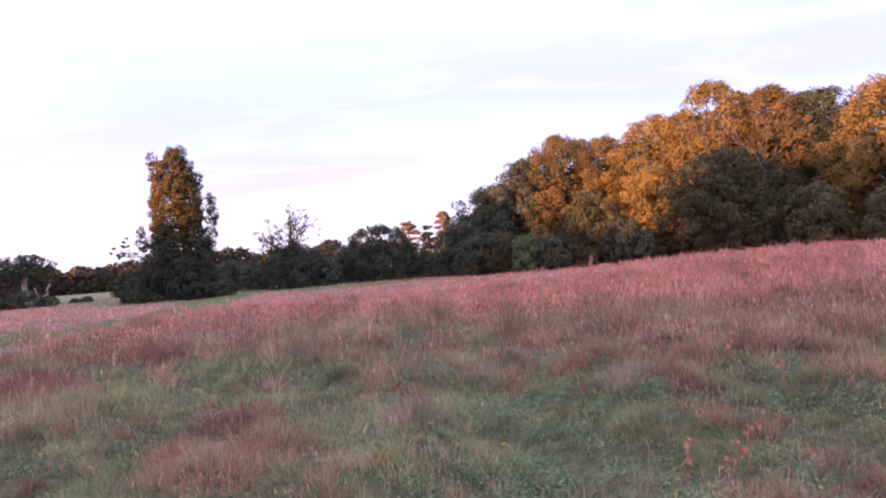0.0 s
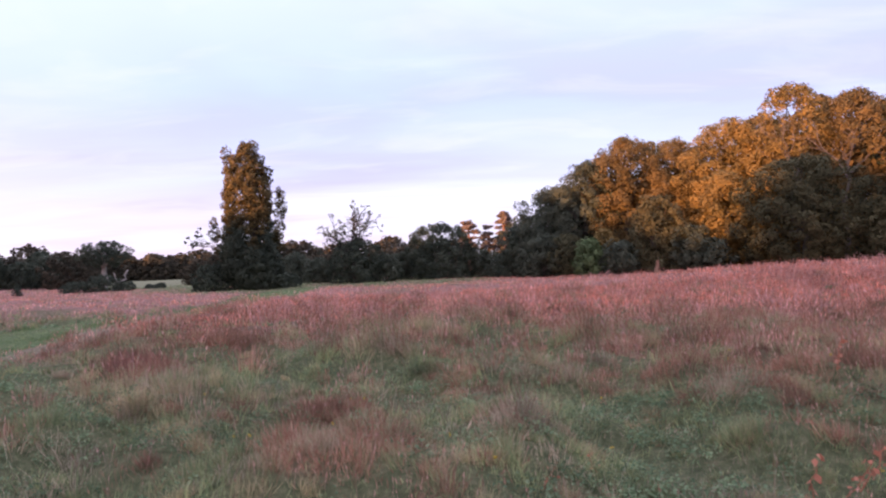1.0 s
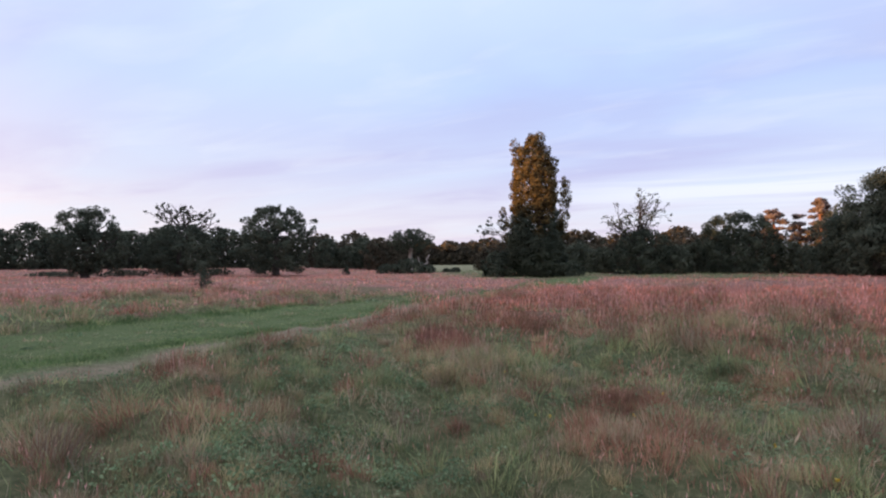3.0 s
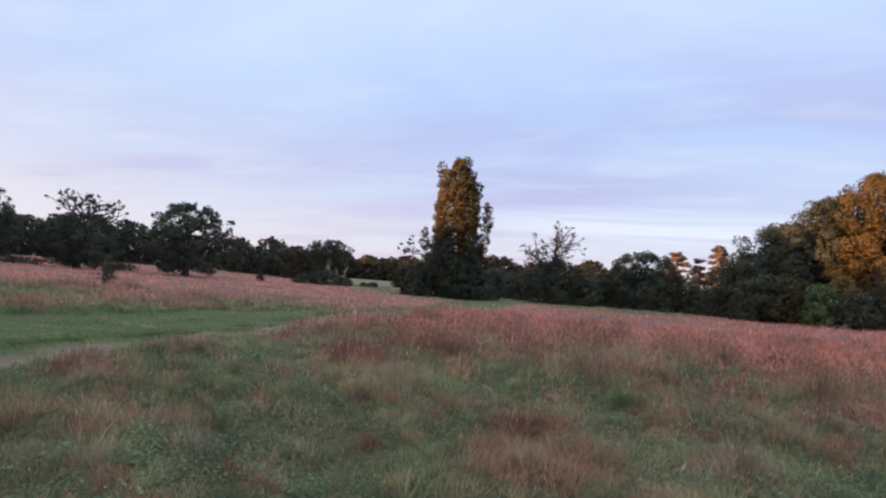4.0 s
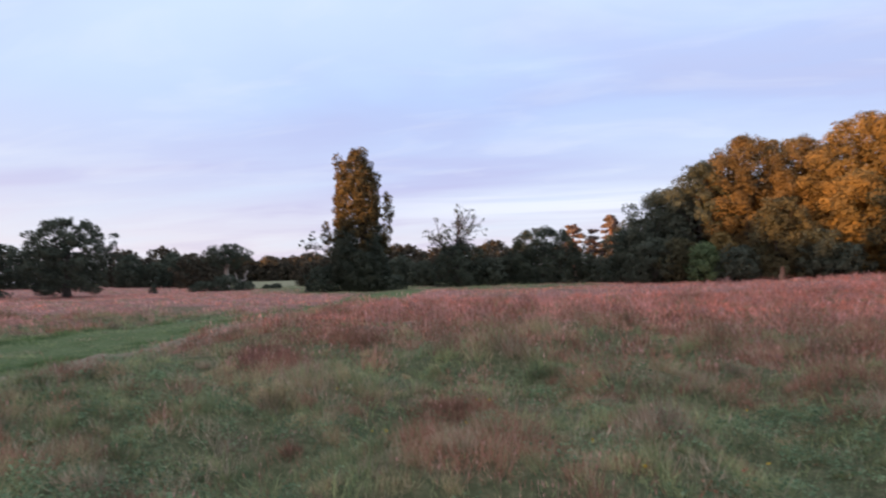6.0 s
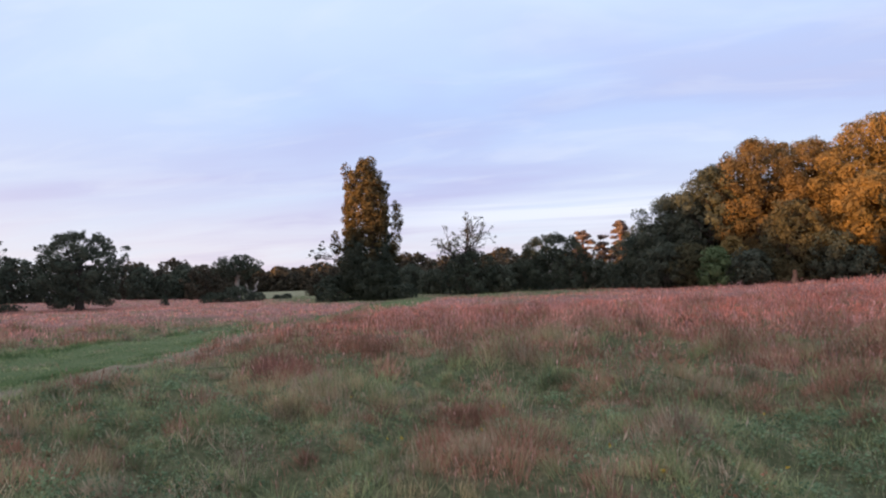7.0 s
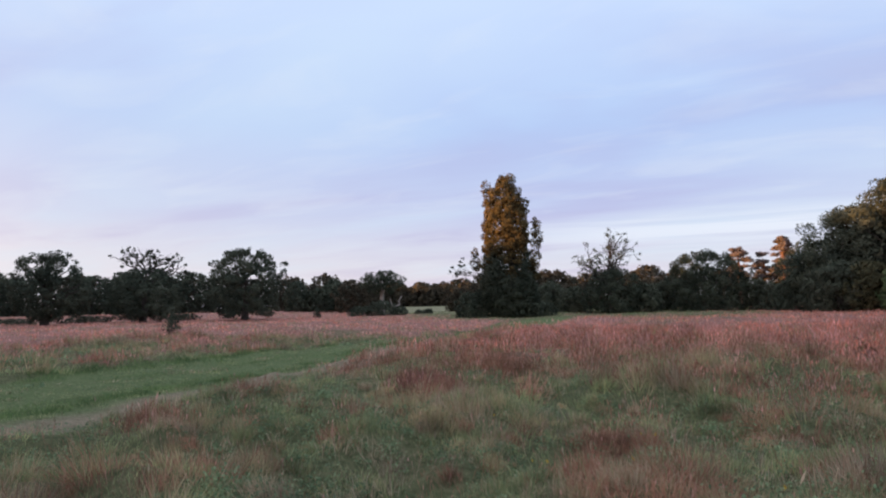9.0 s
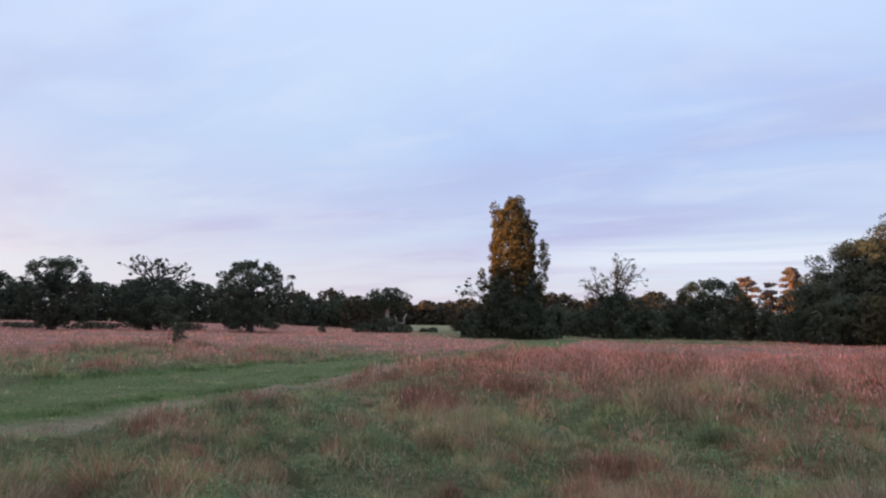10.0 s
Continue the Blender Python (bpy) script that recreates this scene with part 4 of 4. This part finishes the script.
def seed_stalks(rng):
    red, pale, rust = [], [], []
    for r0, r1, per, lo, hi, wide in [(3.2, 9, 140, 0.14, 0.32, 0.008), (9, 18, 90, 0.18, 0.44, 0.016), (18, 36, 55, 0.18, 0.44, 0.026), (36, 92, 8, 0.10, 0.24, 0.065), (92, 128, 2.0, 0.10, 0.24, 0.12)]:
        x, y = scatter(r0, r1, per, rng)
        keep = rng.random(len(x)) < step(redness(x, y), 0.22, 0.95) * (1 - worn(x, y))
        x, y = x[keep], y[keep]
        tall = rng.uniform(lo, hi, len(x)) * (0.35 + 1.05 * vnoise(x, y, 1.4, 6)) * (1 + 0.7 * step(x, 3, 14) * step(np.hypot(x, y), 16, 24))
        size = wide * rng.uniform(0.6, 1.4, len(x))
        m = rng.random(len(x)) < 0.22 + 0.35 * step(vnoise(x, y, 1.3, 0), 0.5, 0.8) + 0.38 * step(-x, 9, 18)
        far = rng.random(len(x)) < step(np.hypot(x, y), 11, 25) * (0.45 + 0.55 * step(x, -7, 1)) + step(np.hypot(x, y), 26, 40)
        for group, some in ((pale, m), (red, ~m & far), (rust, ~m & ~far)):
            q = heads(x[some], y[some], tall[some], size[some], rng)
            group.append(q if r1 < 40 else q[: len(q) * 2 // 3])
    # taller wisps in drifts on the swell
    for r0, r1, per, each, tall, wide in ((8, 16, 0.35, 26, 0.50, 0.016), (16, 44, 0.30, 22, 0.66, 0.030)):
        cx, cy = scatter(r0, r1, per, rng, -39, 32)
        ok = (redness(cx, cy) > 0.45) & (vnoise(cx, cy, 3.0, 2) + 0.25 * step(cx, -4, 6) > 0.55)
        cx, cy = cx[ok], cy[ok]
        k = around(cx, cy, each, rng)
        x, y = cx[k] + rng.normal(size=len(k)) * 0.28, cy[k] + rng.normal(size=len(k)) * 0.28
        q = heads(x, y, tall * rng.uniform(0.6, 1.15, len(k)) * rng.uniform(0.7, 1.1, len(cx))[k], wide * rng.uniform(0.6, 1.4, len(k)), rng)
        (pale if r0 > 10 else rust).append(q)
    stuff("seed_heads", red, GRASS_RED, "tall red seed heads of grass over the meadow", "grass")
    stuff("brown_seed_heads", rust, GRASS_RUST, "thin brown seed stalks of dry grass", "grass")
    stuff("pale_seed_heads", pale, GRASS_MAUVE, "bleached mauve-pink seed heads among the grass", "grass")


def herbs(rng):
    """Low leafy mounds of clover and other herbs."""
    quads = []
    for r0, r1, per, each, wide, tall, lo, hi in [(3.0, 8, 24, 46, 0.15, 0.15, 0.016, 0.038), (8, 16, 9, 50, 0.22, 0.17, 0.024, 0.045), (16, 30, 2.2, 20, 0.30, 0.18, 0.07, 0.13)]:
        cx, cy = scatter(r0, r1, per, rng)
        green = vnoise(cx, cy, 1.0, 7) * 0.6 + vnoise(cx, cy, 0.4, 2) * 0.4
        keep = green + 0.3 * lush(cx, cy) - 0.35 * crest(cx, cy) > 0.45 + 0.20 * redness(cx, cy) + rng.normal(size=len(cx)) * 0.06 + 0.3 * track(cx, cy) + worn(cx, cy)
        cx, cy = cx[keep], cy[keep]
        k = around(cx, cy, each, rng)
        big = rng.uniform(0.5, 1.4, len(cx))[k]
        w = unit(rng.normal(size=(len(k), 3)))
        w[:, 2] = np.abs(w[:, 2])
        s = rng.uniform(0.5, 1.05, len(k)) * big
        x, y = cx[k] + w[:, 0] * wide * s, cy[k] + w[:, 1] * wide * s
        at = np.stack([x, y, height(x, y) + w[:, 2] * tall * s * (1 - 0.6 * track(x, y)) + 0.01], 1)
        quads.append(leaf_cards(at, unit(w + (0, 0, 0.5)), rng.uniform(lo, hi, len(k)), rng)[0])
    stuff("herb_leaves", quads, HERB, "low leafy mounds of green herbs among the grass", "herbs")


def mounds(rng):
    """Dense mounds of grass that stand side by side, with dark hollows between them."""
    sets = {"rust": [], "olive": [], "straw": [], "green": []}
    kinds, lane = list(sets), []
    # mounds a square metre, blades in each, blade width, size of a mound, height
    for r0, r1, per, each, wide, spread, tall in [(3.0, 5.5, 20, 120, 0.0042, 0.10, 0.17), (5.5, 10, 6.5, 230, 0.006, 0.20, 0.255), (10, 18, 3.6, 150, 0.011, 0.25, 0.32), (18, 34, 2.0, 54, 0.024, 0.30, 0.34)]:
        cx, cy = scatter(r0, r1, per, rng)
        off = (track(cx, cy) < 0.1) & (worn(cx, cy) < 0.3)
        cx, cy = cx[off], cy[off]
        red, patch = redness(cx, cy), vnoise(cx, cy, 0.8, 7) * 0.6 + vnoise(cx, cy, 0.35, 2) * 0.4 + 0.35 * lush(cx, cy) - 0.25 * crest(cx, cy)
        kind = np.where(patch > 0.56, 3, np.where(patch < 0.36, 2, 1))
        kind = np.where(rng.random(len(cx)) < step(red, 0.25, 0.9) * 0.8, 0, kind)
        grow = rng.uniform(0.4, 1.3, len(cx)) * np.array([1.08, 1.0, 0.85, 0.8])[kind] * (np.clip(0.85 + 1.8 * crest(cx, cy), 0.42, 1.6) if r0 > 4 else np.clip(0.95 + 0.9 * crest(cx, cy), 0.5, 1.4))
        k = around(cx, cy, each, rng)
        off = rng.normal(size=(len(k), 2)) * (spread * 0.55 * grow[k])[:, None]
        x, y = cx[k] + off[:, 0], cy[k] + off[:, 1]
        lean = rng.normal(size=(len(cx), 2)) * 0.22
        push = off / spread * 0.35 + rng.normal(size=(len(k), 2)) * 0.32 + lean[k] * 0.6
        high = tall * grow[k] * rng.uniform(0.45, 1.1, len(k)) * np.exp(-(off ** 2).sum(1) / (spread * spread) * 0.35)
        own = np.where(rng.random(len(k)) < 0.68, kind[k], rng.integers(0, 4, len(k)))
        w = wide * rng.uniform(0.6, 1.4, len(k))
        for j, key in enumerate(kinds):
            m = own == j
            sets[key].append(blades(x[m], y[m], high[m], w[m], push[m], rng, False))
    # low tufts along the crown and the far verge of the mown track
    for side, thick, tall in ((0.48, 0.40, 0.07), (0.62, 0.24, 0.11), (-0.95, 0.34, 0.17), (-0.15, 0.6, 0.05)):
        y = np.arange(-2, 27, 0.15)
        y = y[rng.random(len(y)) < (0.1 + 0.9 * step(vnoise(0 * y + side * 9, y, 1.1, 2), 0.42, 0.62)) * (1 - step(y, 14, 27))]
        mid, half = track_line(y)
        cx = mid + half * side + rng.normal(size=len(y)) * thick
        k = around(cx, y, 46, rng)
        off = rng.normal(size=(len(k), 2)) * (0.16, 0.22)
        lane.append(blades(cx[k] + off[:, 0], y[k] + off[:, 1], tall * rng.uniform(0.4, 1.1, len(k)), np.full(len(k), 0.018), off * 2 + rng.normal(size=off.shape) * 0.25, rng, False))
    for key, material, label in (("rust", GRASS_RUST, "rust-brown fuzzy tussocks of dry grass"), ("olive", GRASS_OLIVE, "olive tussocks of coarse grass"),
                                 ("straw", GRASS_STRAW, "bleached straw tussocks of dry grass"), ("green", GRASS_GREEN, "green tussocks in the damp hollows")):
        stuff(key + "_tussocks", sets[key], material, label, "grass")
    stuff("lush_grass", lane, GRASS_LUSH, "lush dark green grass along the mown track", "grass")


meadow_rng = np.random.default_rng(99)
grass_blades(meadow_rng)
seed_stalks(meadow_rng)
herbs(meadow_rng)
mounds(meadow_rng)


def sparse_details(rng):
    """Single bleached stalks that stand over the sward, and a few late yellow flowers."""
    x, y = scatter(3.4, 13, 0.9, rng)
    ok = (track(x, y) < 0.1) & (worn(x, y) < 0.2)
    x, y = x[ok], y[ok]
    stuff("bleached_stalks", [heads(x, y, rng.uniform(0.22, 0.46, len(x)), rng.uniform(0.012, 0.022, len(x)), rng)], GRASS_STRAW, "single bleached grass stalks standing over the sward", "grass")
    x, y = scatter(3.6, 9, 0.5, rng, -39, 30)
    at = np.repeat(np.stack([x, y, height(x, y) + rng.uniform(0.12, 0.24, len(x))], 1), 5, axis=0)
    at = at + rng.normal(size=at.shape) * 0.006
    v, _ = leaf_cards(at, unit(rng.normal(size=at.shape) + (0, 0, 1.5)), np.full(len(at), 0.022), rng)
    stuff("meadow_flowers", [v], FLOWER, "small late yellow flowers among the grass", "flowers")


sparse_details(meadow_rng)


def dark_tussock(x, y, wide, tall, material, label, seed):
    """A bushy tussock that stands out from the sward."""
    rng = np.random.default_rng(seed)
    e, foot = new("tussock"), float(height(x, y))
    e.matrix_world = pose(x, y, foot)
    tagged(e, label, "tussock", "bushy tussocks")
    n = 950
    off = rng.normal(size=(n, 2)) * (wide * 0.29, wide * 0.22)
    high = tall * rng.uniform(0.35, 1.15, n) * np.exp(-((off / wide) ** 2).sum(1) * 2.2)
    q = blades(x + off[:, 0], y + off[:, 1], high, rng.uniform(0.004, 0.010, n), off / wide * 0.6 + rng.normal(size=(n, 2)) * 0.3, rng, False)
    v = q.reshape(-1, 3) - np.array((x, y, foot))
    part("foliage", mesh_from("foliage", v, np.arange(len(v)).reshape(-1, 4), material), e)


for k, (x, y, wide, tall) in enumerate([(-6.25, 9.7, 1.2, 0.52), (-7.1, 10.6, 0.9, 0.36), (-8.65, 7.9, 1.0, 0.42), (-9.4, 8.6, 0.8, 0.36), (-8.3, 5.75, 0.7, 0.38),
                                        (-2.7, 7.5, 0.7, 0.26), (-6.3, 13.3, 1.3, 0.44), (3.3, 11.4, 1.0, 0.40)]):
    if k == 0:
        dark_tussock(x, y, wide, tall, GRASS_MAROON, "bushy maroon tussock standing over the meadow grass", 400)
    else:
        dark_tussock(x, y, wide, tall, GRASS_BROWN, "bushy rust-brown tussock standing over the meadow grass", 400 + k)


def dock(az, dist, tall, seed):
    """A dry dock stalk with rusty leaves and seed clusters."""
    rng = np.random.default_rng(seed)
    e = thing("dock_plant", az, dist, "dry rust-red dock stalk with withered leaves", "plant", "dock plants")
    tip = np.array([rng.normal() * 0.1, rng.normal() * 0.06, tall])
    path = bent((0, 0, -0.02), tip, rng, 6, 0.06)
    part("stalk", mesh_from("stalk", *tube(path, np.linspace(0.018, 0.009, 6) * tall, 6), DOCK), e)
    n = 13
    at = path[rng.integers(1, 6, n)] + rng.normal(size=(n, 3)) * 0.02
    v, up = leaf_cards(at, unit(rng.normal(size=(n, 3))), tall * rng.uniform(0.07, 0.22, n), rng, 0.4)
    part("withered_leaves", mesh_from("withered_leaves", v, np.arange(len(v)).reshape(-1, 4), DOCK), e)


for k, (az, d, tall) in enumerate([(-20.0, 4.9, 0.34), (-23.5, 5.3, 0.36), (-22.4, 5.2, 0.28), (-3.0, 5.0, 0.16), (2.5, 4.4, 0.15), (-28, 7.0, 0.4), (-24, 8.4, 0.45)]):
    dock(az, d, tall, 200 + k)
